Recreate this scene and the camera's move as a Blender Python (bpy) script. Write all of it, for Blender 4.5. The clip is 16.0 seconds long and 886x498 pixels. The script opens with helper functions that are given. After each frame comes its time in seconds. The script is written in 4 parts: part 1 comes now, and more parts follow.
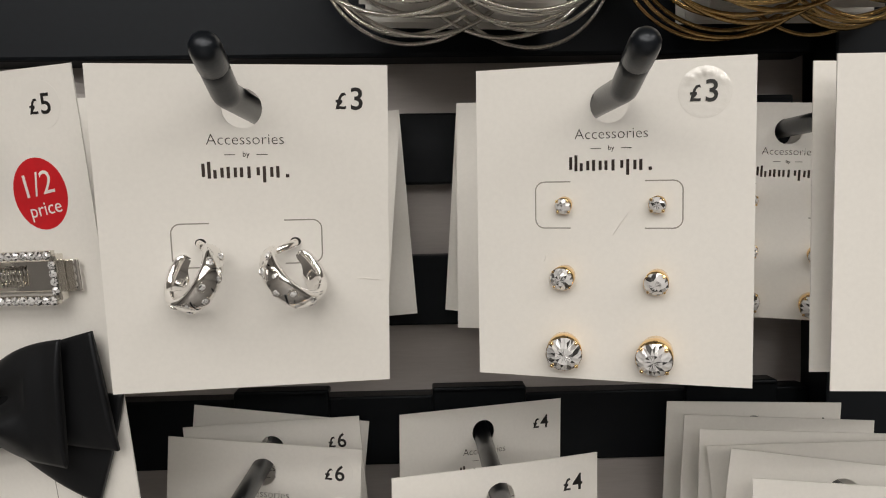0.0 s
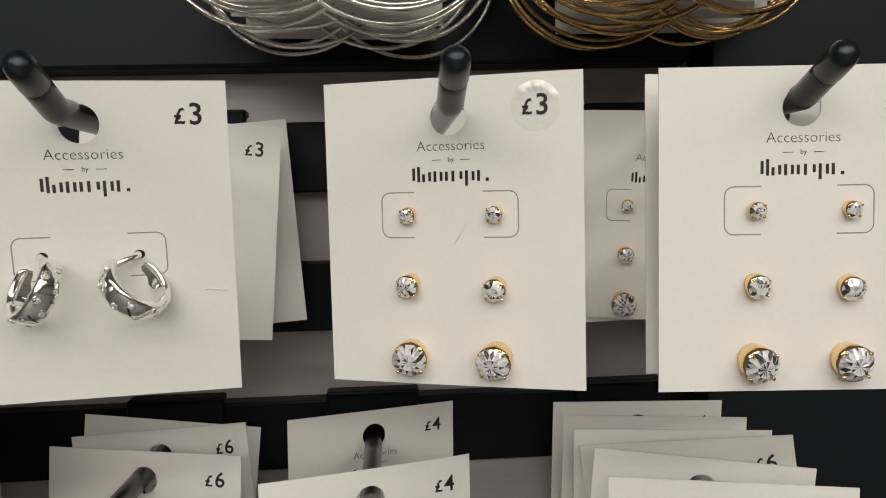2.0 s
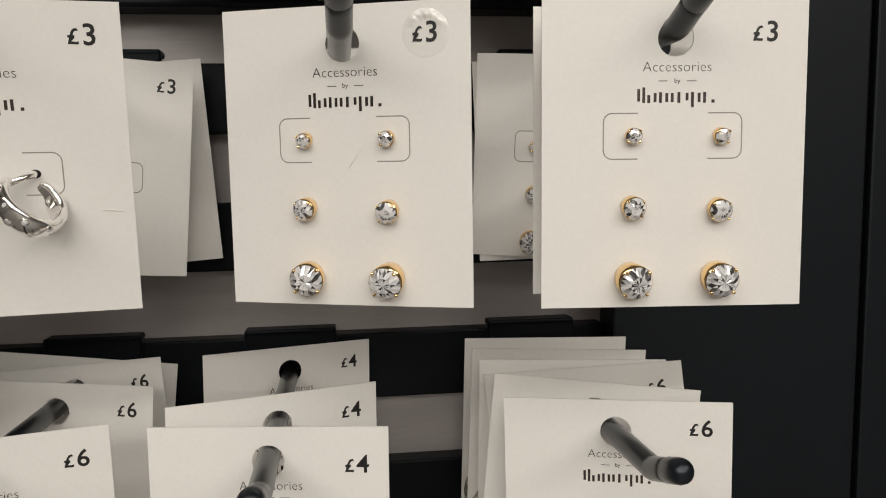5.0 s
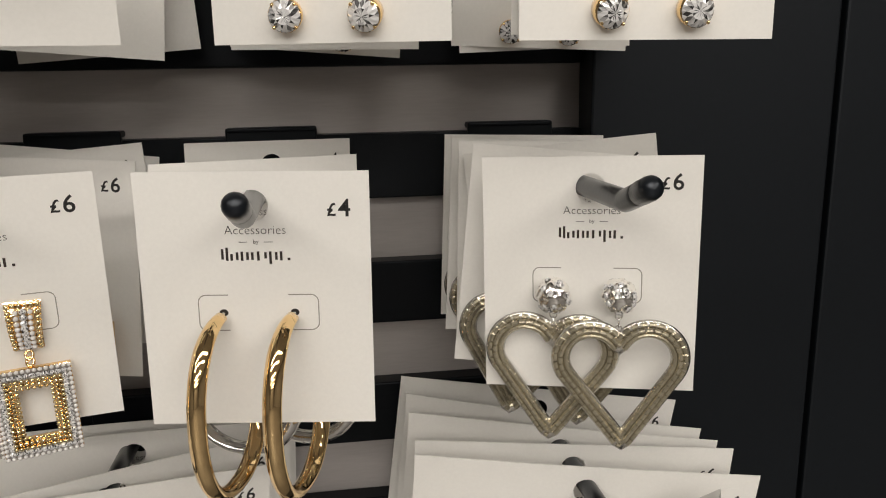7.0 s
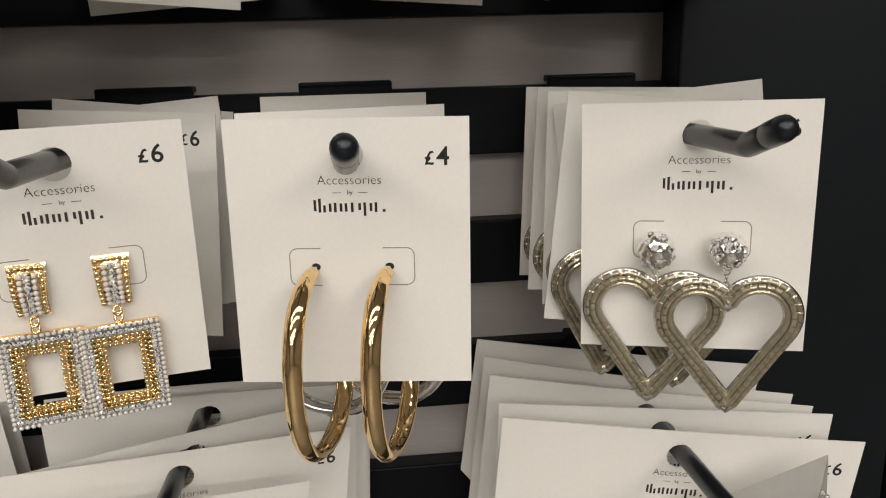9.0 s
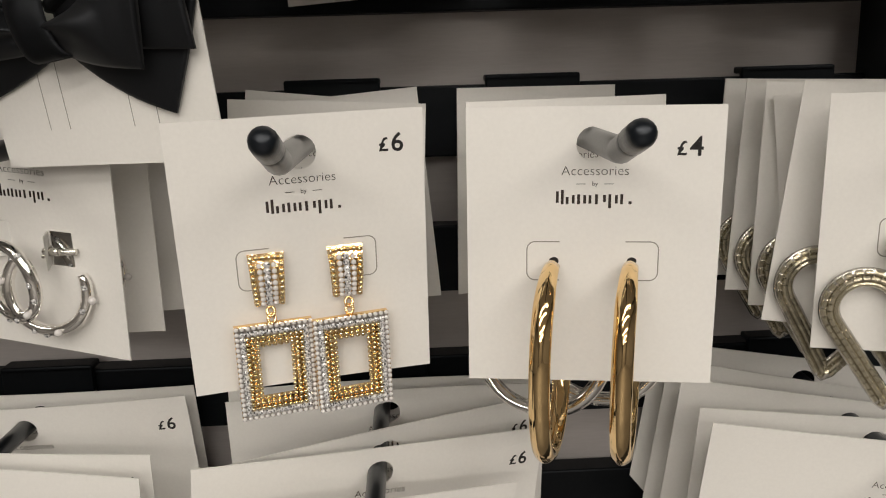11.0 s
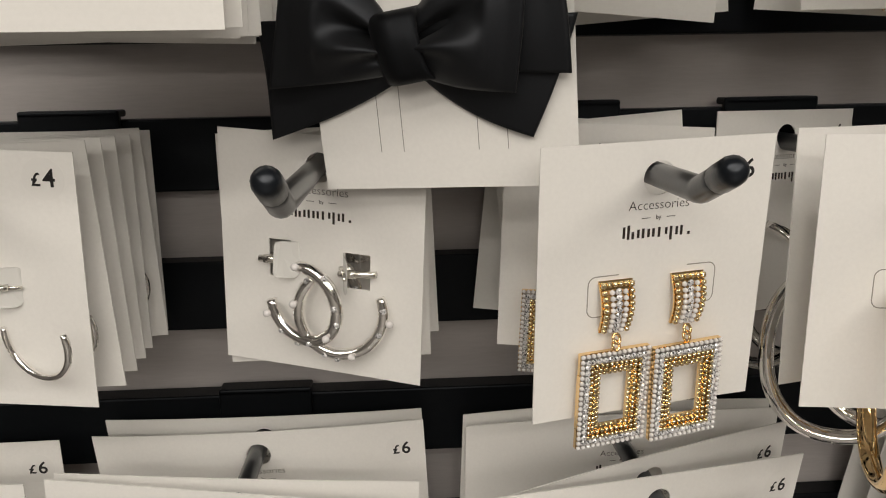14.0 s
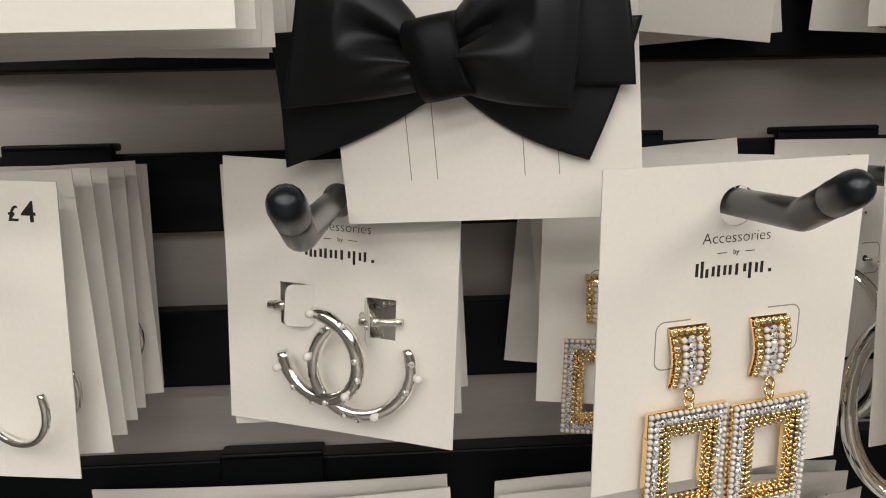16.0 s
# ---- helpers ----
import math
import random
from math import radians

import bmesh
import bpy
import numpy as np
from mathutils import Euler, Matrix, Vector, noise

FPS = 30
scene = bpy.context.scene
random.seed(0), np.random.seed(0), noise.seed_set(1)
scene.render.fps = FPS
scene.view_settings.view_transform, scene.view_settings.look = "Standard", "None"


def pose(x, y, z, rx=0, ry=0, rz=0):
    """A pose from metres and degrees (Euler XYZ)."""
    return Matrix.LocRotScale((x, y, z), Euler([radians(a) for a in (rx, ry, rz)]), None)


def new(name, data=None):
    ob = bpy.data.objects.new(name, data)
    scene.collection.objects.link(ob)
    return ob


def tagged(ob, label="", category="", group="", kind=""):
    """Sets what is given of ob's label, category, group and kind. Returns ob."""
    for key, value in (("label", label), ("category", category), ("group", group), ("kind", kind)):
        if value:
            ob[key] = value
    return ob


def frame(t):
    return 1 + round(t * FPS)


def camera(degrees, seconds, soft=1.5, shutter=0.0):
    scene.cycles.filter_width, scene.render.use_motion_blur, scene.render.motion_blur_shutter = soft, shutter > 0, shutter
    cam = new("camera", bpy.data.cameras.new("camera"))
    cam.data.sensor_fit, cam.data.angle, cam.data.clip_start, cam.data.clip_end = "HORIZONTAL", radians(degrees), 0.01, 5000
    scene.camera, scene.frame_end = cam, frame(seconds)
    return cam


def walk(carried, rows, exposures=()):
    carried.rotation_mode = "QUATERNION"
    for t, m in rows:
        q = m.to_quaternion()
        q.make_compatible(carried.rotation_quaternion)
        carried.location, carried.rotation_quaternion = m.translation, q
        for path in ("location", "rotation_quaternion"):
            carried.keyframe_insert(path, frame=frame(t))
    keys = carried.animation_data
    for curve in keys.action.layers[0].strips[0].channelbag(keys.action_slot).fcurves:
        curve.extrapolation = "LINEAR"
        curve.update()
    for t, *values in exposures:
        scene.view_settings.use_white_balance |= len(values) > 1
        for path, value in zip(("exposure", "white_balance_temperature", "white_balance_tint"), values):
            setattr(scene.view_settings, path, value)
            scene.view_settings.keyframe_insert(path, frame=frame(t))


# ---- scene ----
cam = camera(57.7, 16.0, 1.05)
METRES, EYE, TILT, LEAN, TURN = 0.34, 1.30, -3.0, 1.0, -1.9
ROWS = [
    (0.0, 0.0, 0.0, 0.0, 0.0, 0.0, -0.0),
    (0.5, 0.0048, 0.0141, 0.0029, -0.33, 0.01, 0.09),
    (1.0, 0.0251, 0.0148, 0.0039, -0.82, 0.01, 0.2),
    (1.5, 0.0588, -0.0011, 0.0059, -1.41, 0.01, 0.39),
    (2.0, 0.0923, -0.0165, 0.0067, -2.08, -0.02, 0.64),
    (2.5, 0.1134, -0.0279, 0.0086, -2.72, 0.04, 0.83),
    (3.0, 0.1292, -0.0367, 0.0102, -3.26, 0.17, 0.97),
    (5.5, 0.1369, -0.05, -0.065, -5.89, -3.44, 0.22),
    (6.0, 0.1297, -0.0844, -0.1096, -6.36, -5.29, 0.15),
    (6.5, 0.1282, -0.0863, -0.146, -6.64, -6.85, 0.24),
    (7.0, 0.1353, -0.0677, -0.1669, -6.63, -8.26, 0.45),
    (7.5, 0.1414, -0.0603, -0.1732, -6.43, -9.22, 0.65),
    (8.0, 0.1424, -0.0513, -0.177, -5.95, -9.7, 0.8),
    (8.5, 0.1153, -0.0405, -0.1843, -5.38, -10.0, 0.85),
    (11.0, -0.0662, -0.004, -0.1994, -0.34, -9.81, 0.73),
    (11.5, -0.1222, 0.0036, -0.1974, -0.03, -9.66, 0.66),
    (12.0, -0.1756, 0.0049, -0.1871, -0.07, -9.59, 0.66),
    (12.5, -0.2255, 0.0112, -0.1929, -0.33, -9.61, 0.65),
    (13.0, -0.2552, 0.0185, -0.1958, -0.59, -9.55, 0.58),
    (13.5, -0.3121, 0.024, -0.193, -0.92, -9.41, 0.44),
    (14.0, -0.3519, 0.0105, -0.1887, -1.22, -8.88, 0.14),
    (14.5, -0.3511, 0.0483, -0.2032, -1.48, -7.86, -0.2),
    (14.8, -0.3635, 0.0657, -0.2038, -1.51, -6.87, -0.61),
    (15.0, -0.3721, 0.0714, -0.2049, -1.79, -5.59, -0.87),
    (15.5, -0.3753, 0.0825, -0.2141, -1.67, -2.99, -1.21),
    (16.0, -0.3785, 0.0975, -0.2097, -1.29, -5.11, 0.47),
]
walk(cam, [(t, pose(0, 0, EYE, TILT, LEAN, TURN) @ pose(METRES * x, METRES * y, METRES * z, 90 + pitch, roll, yaw)) for t, x, y, z, yaw, pitch, roll in ROWS],
     ((0.0, -0.82, 6500, 10), (3.0, -0.82, 6510, 10), (6.5, -0.76, 6570, 10), (8.5, -0.72, 6600, 10), (12.0, -0.78, 6630, 10), (14.0, -0.76, 6630, 10), (16.0, -0.62, 6620, 10)))

# ---------------------------------------------------------------- light
world = bpy.data.worlds.new("world")
scene.world = world
world.use_nodes = True
world.node_tree.nodes["Background"].inputs[0].default_value = (1, 0.97, 0.93, 1)
world.node_tree.nodes["Background"].inputs[1].default_value = 0.05


def strip_lamp(x, y, z, sx, sy, watts):
    data = bpy.data.lights.new("ceiling_lamp", "AREA")
    data.shape, data.size, data.size_y, data.energy = "RECTANGLE", sx, sy, watts
    data.color = (1.0, 0.95, 0.878)
    lamp = new("ceiling_lamp", data)
    lamp.matrix_world = pose(x, y, z)
    return lamp


for ly, watts in ((-1.0, 12), (-1.75, 22), (-3.3, 46), (-4.7, 40), (-6.2, 36)):
    for lx in (-1.35, 0.0, 1.5):
        strip_lamp(lx, ly, 2.55, 1.25, 0.22, watts)


# ---------------------------------------------------------------- materials
def material(name, colour, rough=0.5, metal=0.0, grain=0.0, grain_scale=400.0, mottle=0.0, mottle_scale=25.0,
             bump=0.0, bump_scale=800.0, coat=0.0, sheen=0.0, island=0.0, facet_sparkle=0.0, spec=0.5, stretch=(1, 1, 1), cool=False):
    mat = bpy.data.materials.new(name)
    mat.use_nodes = True
    nt = mat.node_tree
    n, l = nt.nodes, nt.links
    b = n["Principled BSDF"]
    b.inputs["Roughness"].default_value = rough
    b.inputs["Metallic"].default_value = metal
    b.inputs["Coat Weight"].default_value = coat
    b.inputs["Coat Roughness"].default_value = 0.12
    b.inputs["Sheen Weight"].default_value = sheen
    b.inputs["Specular IOR Level"].default_value = spec
    if cool:
        b.inputs["Specular Tint"].default_value = (0.86, 0.91, 1.0, 1)
    base = n.new("ShaderNodeRGB")
    base.outputs[0].default_value = (*colour, 1)
    out = base.outputs[0]
    geo = n.new("ShaderNodeNewGeometry")
    where = n.new("ShaderNodeVectorMath")
    where.operation = "MULTIPLY"
    where.inputs[1].default_value = stretch
    l.new(geo.outputs["Position"], where.inputs[0])

    def vary(socket, scale, amount, detail):
        tex = n.new("ShaderNodeTexNoise")
        tex.inputs["Scale"].default_value = scale
        tex.inputs["Detail"].default_value = detail
        l.new(where.outputs[0], tex.inputs["Vector"])
        ramp = n.new("ShaderNodeMapRange")
        ramp.inputs["From Min"].default_value, ramp.inputs["From Max"].default_value = 0.3, 0.7
        ramp.inputs["To Min"].default_value, ramp.inputs["To Max"].default_value = 1 - amount, 1 + amount * 0.5
        l.new(tex.outputs["Fac"], ramp.inputs["Value"])
        mul = n.new("ShaderNodeVectorMath")
        mul.operation = "SCALE"
        l.new(socket, mul.inputs[0])
        l.new(ramp.outputs[0], mul.inputs["Scale"])
        return mul.outputs[0]

    if grain:
        out = vary(out, grain_scale, grain, 3)
    if mottle:
        out = vary(out, mottle_scale, mottle, 2)
    if island:
        ramp = n.new("ShaderNodeMapRange")
        ramp.inputs["To Min"].default_value, ramp.inputs["To Max"].default_value = 1 - island, 1.0
        l.new(geo.outputs["Random Per Island"], ramp.inputs["Value"])
        mul = n.new("ShaderNodeVectorMath")
        mul.operation = "SCALE"
        l.new(out, mul.inputs[0])
        l.new(ramp.outputs[0], mul.inputs["Scale"])
        out = mul.outputs[0]
    # Light and dark tone stops per facet paint a crystal's sparkle into its colour.
    if facet_sparkle:
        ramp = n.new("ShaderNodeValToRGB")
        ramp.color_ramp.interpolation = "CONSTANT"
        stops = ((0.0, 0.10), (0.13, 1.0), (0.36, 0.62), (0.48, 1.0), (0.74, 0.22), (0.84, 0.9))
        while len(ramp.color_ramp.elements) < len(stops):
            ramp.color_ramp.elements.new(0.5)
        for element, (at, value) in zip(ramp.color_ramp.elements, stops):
            element.position, element.color = at, (value ** facet_sparkle, value ** facet_sparkle, value ** facet_sparkle, 1)
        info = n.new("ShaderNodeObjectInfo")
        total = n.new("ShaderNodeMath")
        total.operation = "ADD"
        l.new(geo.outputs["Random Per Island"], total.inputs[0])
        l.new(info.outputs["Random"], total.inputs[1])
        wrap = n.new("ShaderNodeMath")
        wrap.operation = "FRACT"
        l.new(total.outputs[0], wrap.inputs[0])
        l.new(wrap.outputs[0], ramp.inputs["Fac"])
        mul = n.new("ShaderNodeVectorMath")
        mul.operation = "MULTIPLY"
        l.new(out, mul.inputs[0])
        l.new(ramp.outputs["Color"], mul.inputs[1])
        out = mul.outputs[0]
    if island:
        info = n.new("ShaderNodeObjectInfo")
        ramp = n.new("ShaderNodeMapRange")
        ramp.inputs["To Min"].default_value, ramp.inputs["To Max"].default_value = 1 - island * 0.5, 1.0
        l.new(info.outputs["Random"], ramp.inputs["Value"])
        mul = n.new("ShaderNodeVectorMath")
        mul.operation = "SCALE"
        l.new(out, mul.inputs[0])
        l.new(ramp.outputs[0], mul.inputs["Scale"])
        out = mul.outputs[0]
    l.new(out, b.inputs["Base Color"])
    if bump:
        tex = n.new("ShaderNodeTexNoise")
        tex.inputs["Scale"].default_value = bump_scale
        tex.inputs["Detail"].default_value = 4
        l.new(where.outputs[0], tex.inputs["Vector"])
        bm_node = n.new("ShaderNodeBump")
        bm_node.inputs["Strength"].default_value = bump
        bm_node.inputs["Distance"].default_value = 0.0004
        l.new(tex.outputs["Fac"], bm_node.inputs["Height"])
        l.new(bm_node.outputs[0], b.inputs["Normal"])
    return mat


CARD = material("card_board", (0.87, 0.85, 0.815), 0.42, grain=0.02, grain_scale=900, mottle=0.012, mottle_scale=30, bump=0.04, bump_scale=2500)
CARD_EDGE = material("card_cut_line", (0.30, 0.28, 0.25), 0.8)
STICKER = material("clear_price_sticker", (0.87, 0.85, 0.815), 0.3, mottle=0.02, bump=0.06, bump_scale=300, coat=0.25)
STICKER_SHINY = material("creased_clear_sticker", (0.87, 0.85, 0.815), 0.18, bump=0.5, bump_scale=300, coat=1.0)
INK = material("black_ink", (0.012, 0.011, 0.011), 0.45)
FOIL = material("dark_foil_print", (0.13, 0.105, 0.10), 0.24, metal=0.85, grain=0.15, grain_scale=1500)
RED = material("red_sticker_paper", (0.62, 0.012, 0.02), 0.35, grain=0.06, coat=0.3)
WHITE_INK = material("white_ink", (0.85, 0.83, 0.80), 0.5)
HOOK = material("dark_coated_wire", (0.0055, 0.0072, 0.0092), 0.28, spec=0.4, grain=0.2, grain_scale=700, bump=0.06, bump_scale=900, coat=0.2, cool=True)
HOOK_TIP = material("dark_rubber_cap", (0.006, 0.008, 0.011), 0.3, grain=0.2, bump=0.08, bump_scale=1200, cool=True)
RAIL = material("black_powder_coat", (0.0040, 0.0048, 0.0058), 0.45, spec=0.17, grain=0.15, mottle=0.2, mottle_scale=14, bump=0.1, bump_scale=2200, cool=True)
# Noise stretched sideways paints the steel's soft horizontal reflections into its colour.
BACK = material("grey_painted_steel", (0.55, 0.512, 0.50), 0.42, metal=0.1, grain=0.05, mottle=0.15, mottle_scale=9, bump=0.04, bump_scale=1500, stretch=(0.3, 1, 3.2))
UPRIGHT = material("black_satin_upright", (0.0046, 0.0060, 0.0078), 0.5, spec=0.26, grain=0.12, mottle=0.15, mottle_scale=9, bump=0.08, bump_scale=1800, cool=True)
SILVER = material("polished_silver", (0.95, 0.93, 0.90), 0.07, metal=1, mottle=0.04, mottle_scale=300, bump=0.02, bump_scale=260)
SILVER_DULL = material("brushed_silver_wire", (0.78, 0.755, 0.70), 0.2, metal=1, grain=0.08)
GOLD = material("polished_gold", (0.93, 0.67, 0.35), 0.06, metal=1, mottle=0.08, mottle_scale=200, bump=0.36, bump_scale=120)
GOLD_BEAD = material("gold_beading", (0.94, 0.77, 0.47), 0.12, metal=1, grain=0.1)
GOLD_WIRE = material("antique_gold_wire", (0.58, 0.39, 0.17), 0.2, metal=1, grain=0.1)
INLAY = material("dark_silver_inlay", (0.42, 0.39, 0.36), 0.3, metal=1, grain=0.15)
PEARL = material("pearl", (0.79, 0.76, 0.75), 0.08, coat=1.0, grain=0.03)
# Crystal sparkle is painted: each facet takes a fixed bright or dark tone.
CRYSTAL = material("painted_sparkle_crystal", (0.97, 0.965, 0.97), 0.05, metal=0.4, facet_sparkle=1.25, coat=1.0)
STONE = material("painted_sparkle_stone", (0.97, 0.965, 0.975), 0.05, metal=0.25, facet_sparkle=1.25, coat=1.0)
SILVER_WAVY = material("hammered_silver", (0.92, 0.905, 0.885), 0.08, metal=1, mottle=0.05, mottle_scale=260, bump=0.16, bump_scale=150)
CHAMPAGNE = material("champagne_glass_tube", (0.60, 0.54, 0.40), 0.24, metal=0.75, coat=0.4, island=0.4, grain=0.1)
SATIN = material("black_satin_ribbon", (0.0055, 0.0058, 0.0068), 0.47, spec=0.32, grain=0.2, grain_scale=1600, sheen=0.04, bump=0.05, bump_scale=3000, cool=True)
PLASTIC = material("clear_white_plastic", (0.80, 0.79, 0.76), 0.25, coat=0.3, mottle=0.02)
FLAP = material("translucent_paper", (0.66, 0.645, 0.62), 0.35, grain=0.03, mottle=0.05, mottle_scale=90, coat=0.2)
FLOOR = material("vinyl_floor", (0.17, 0.16, 0.15), 0.35, grain=0.08, grain_scale=60, mottle=0.1, mottle_scale=3)
PAINT = material("shop_wall_paint", (0.22, 0.21, 0.20), 0.6, grain=0.04, grain_scale=80, mottle=0.08, mottle_scale=1.2)
# Tone for the unseen far wall that darkens reflections in the metals.
DARK_REFLECTED = material("dark_reflected_wall", (0.17, 0.16, 0.15), 0.6, grain=0.04, grain_scale=80, mottle=0.1, mottle_scale=1.2)
CEILING = material("ceiling_tile", (0.72, 0.70, 0.67), 0.8, grain=0.05, grain_scale=120, mottle=0.05, mottle_scale=2)


# ---------------------------------------------------------------- mesh helpers
def to_mesh(name, bm, mat, smooth=False):
    me = bpy.data.meshes.new(name)
    bmesh.ops.recalc_face_normals(bm, faces=bm.faces)
    bm.to_mesh(me)
    bm.free()
    me.materials.append(mat)
    if smooth:
        me.polygons.foreach_set("use_smooth", [True] * len(me.polygons))
    return me


def part(name, bm, mat, parent, label="", smooth=False, m=None):
    me = bm if isinstance(bm, bpy.types.Mesh) else to_mesh(name, bm, mat, smooth)
    ob = new(name, me)
    ob.parent = parent
    if m is not None:
        ob.matrix_basis = m
    return tagged(ob, label)


def thing(name, m, label, category, group="", kind=""):
    ob = new(name)
    ob.empty_display_size = 0.01
    ob.matrix_basis = m
    return tagged(ob, label, category, group, kind)


def add_box(bm, x0, x1, y0, y1, z0, z1, bevel=0.0):
    made = bmesh.ops.create_cube(bm, size=1)["verts"]
    bmesh.ops.scale(bm, vec=(x1 - x0, y1 - y0, z1 - z0), verts=made)
    bmesh.ops.translate(bm, vec=((x0 + x1) / 2, (y0 + y1) / 2, (z0 + z1) / 2), verts=made)
    if bevel:
        edges = list({e for v in made for e in v.link_edges})
        bmesh.ops.bevel(bm, geom=edges, offset=bevel, segments=2, affect="EDGES", profile=0.5)
    return bm


def box(x0, x1, y0, y1, z0, z1, bevel=0.0):
    return add_box(bmesh.new(), x0, x1, y0, y1, z0, z1, bevel)


def add_sweep(bm, points, ra, rb=None, seg=12, closed=False, up=Vector((0, 0, 1)), scale=None, caps=True, ridge=0.0):
    """An oval section (ra along the side, rb along the up side) swept along points."""
    rb = ra if rb is None else rb
    points = [Vector(p) for p in points]
    count = len(points)
    rings = []
    for i, p in enumerate(points):
        a = points[(i - 1) % count] if closed or i else p
        b = points[(i + 1) % count] if closed or i < count - 1 else p
        way = (b - a).normalized()
        side = way.cross(up)
        if side.length < 1e-5:
            side = way.cross(Vector((0, 1, 0)))
        side.normalize()
        over = side.cross(way).normalized()
        k = scale(i / (count - 1)) if scale else 1.0
        rings.append([bm.verts.new(p + k * (1 + ridge * math.cos(4 * q)) * (side * ra * math.cos(q) + over * rb * math.sin(q)))
                      for q in (2 * math.pi * j / seg for j in range(seg))])
    for i in range(count if closed else count - 1):
        r0, r1 = rings[i], rings[(i + 1) % count]
        for j in range(seg):
            bm.faces.new((r0[j], r0[(j + 1) % seg], r1[(j + 1) % seg], r1[j]))
    if not closed and caps:
        bm.faces.new(rings[0])
        bm.faces.new(list(reversed(rings[-1])))
    return bm


def sweep(*args, **keys):
    return add_sweep(bmesh.new(), *args, **keys)


def add_ball(bm, centre, r, level=1, squash=(1, 1, 1)):
    made = bmesh.ops.create_icosphere(bm, subdivisions=level, radius=r)["verts"]
    bmesh.ops.scale(bm, vec=squash, verts=made)
    bmesh.ops.translate(bm, vec=centre, verts=made)
    return bm


UNIT = {}


def bead_row(name, places, r, mat, parent, loose, squash=(1, 1, 1), gem=False, level=1, label=""):
    """Beads or small crystals at the places: single pieces on the nearest cards, one joined trim on those behind."""
    if loose:
        key = (name, round(r, 6), squash, gem, level)
        if key not in UNIT:
            bm = bmesh.new()
            if gem:
                gem_bm(bm, (0, 0, 0), r, r * 0.62)
            else:
                add_ball(bm, (0, 0, 0), r, level, squash)
            UNIT[key] = to_mesh(name, bm, mat, not gem)
        for i, c in enumerate(places):
            part(name, UNIT[key], None, parent, m=Matrix.Translation(c) @ pose(0, 0, 0, 0, (i * 53) % 45 if gem else 0, 0))
    else:
        bm = bmesh.new()
        for i, c in enumerate(places):
            if gem:
                gem_bm(bm, c, r, r * 0.62, i * 0.7)
            else:
                add_ball(bm, c, r, level, squash)
        tagged(part(name + "_trim", bm, mat, parent, label, smooth=not gem), kind="stuff")


def gem_bm(bm, centre, r, depth, turn=0.0, tilt=(0, 0), split=True, n=8):
    """A round brilliant that faces -y: table, crown and girdle; every facet an island of its own, for its painted
    sparkle tone.
    """
    lean = Euler((tilt[0], turn, tilt[1])).to_matrix()
    c = Vector(centre)

    def at(rad, ang, y):
        return bm.verts.new(c + lean @ Vector((rad * math.cos(ang), y, rad * math.sin(ang))))

    def flat(*specs):
        bm.faces.new([at(*s) for s in specs])

    step = 2 * math.pi / n
    top, mid, rim, low = -depth, -depth * 0.62, -depth * 0.12, depth * 0.1
    for k in range(n):
        a = k * step
        flat((0, 0, top * 0.96), (r * 0.5, a - step / 2, top), (r * 0.26, a, top * 0.93))
        flat((0, 0, top * 0.96), (r * 0.26, a, top * 0.93), (r * 0.5, a + step / 2, top))
        flat((r * 0.5, a - step / 2, top), (r * 0.5, a + step / 2, top), (r * 0.26, a, top * 0.93))
        flat((r * 0.5, a - step / 2, top), (r * 0.78, a, mid), (r * 0.5, a + step / 2, top))
        flat((r * 0.5, a + step / 2, top), (r * 0.78, a, mid), (r * 0.98, a + step / 2, rim), (r * 0.78, a + step, mid))
        flat((r * 0.78, a, mid), (r * 0.98, a - step / 2, rim), (r, a, rim))
        flat((r * 0.78, a, mid), (r, a, rim), (r * 0.98, a + step / 2, rim))
        flat((r, a, rim), (r * 0.98, a + step / 2, rim), (r * 0.8, a + step / 2, low), (r * 0.8, a, low))
        flat((r * 0.98, a - step / 2, rim), (r, a, rim), (r * 0.8, a, low), (r * 0.8, a - step / 2, low))
        if not split:
            flat((0, 0, low * 1.5), (r * 0.8, a, low), (r * 0.8, a + step / 2, low))
            flat((0, 0, low * 1.5), (r * 0.8, a - step / 2, low), (r * 0.8, a, low))
    if not split:
        bmesh.ops.remove_doubles(bm, verts=bm.verts, dist=1e-6)
    return bm


def text_mesh(name, body, size, mat, align="CENTER", thin=0.0):
    cu = bpy.data.curves.new(name, "FONT")
    cu.body, cu.size, cu.align_x, cu.align_y = body, size, align, "CENTER"
    cu.extrude, cu.resolution_u, cu.offset = 0.00002, 3, thin
    ob = bpy.data.objects.new(name, cu)
    me = bpy.data.meshes.new_from_object(ob)
    bpy.data.objects.remove(ob)
    me.transform(pose(0, 0, 0, 90))
    me.materials.clear()
    me.materials.append(mat)
    return me


def join_meshes(name, pairs, mat):
    bm = bmesh.new()
    for me, m in pairs:
        tmp = me.copy()
        tmp.transform(m)
        bm.from_mesh(tmp)
        bpy.data.meshes.remove(tmp)
    out = bpy.data.meshes.new(name)
    bm.to_mesh(out)
    bm.free()
    out.materials.append(mat)
    return out


def lines(lo, hi, stops, step):
    marks = sorted({round(v, 6) for v in (lo, hi, *stops)})
    out = []
    for a, b in zip(marks, marks[1:]):
        n = max(1, round((b - a) / step))
        out += [a + (b - a) * i / n for i in range(n)]
    return out + [marks[-1]]


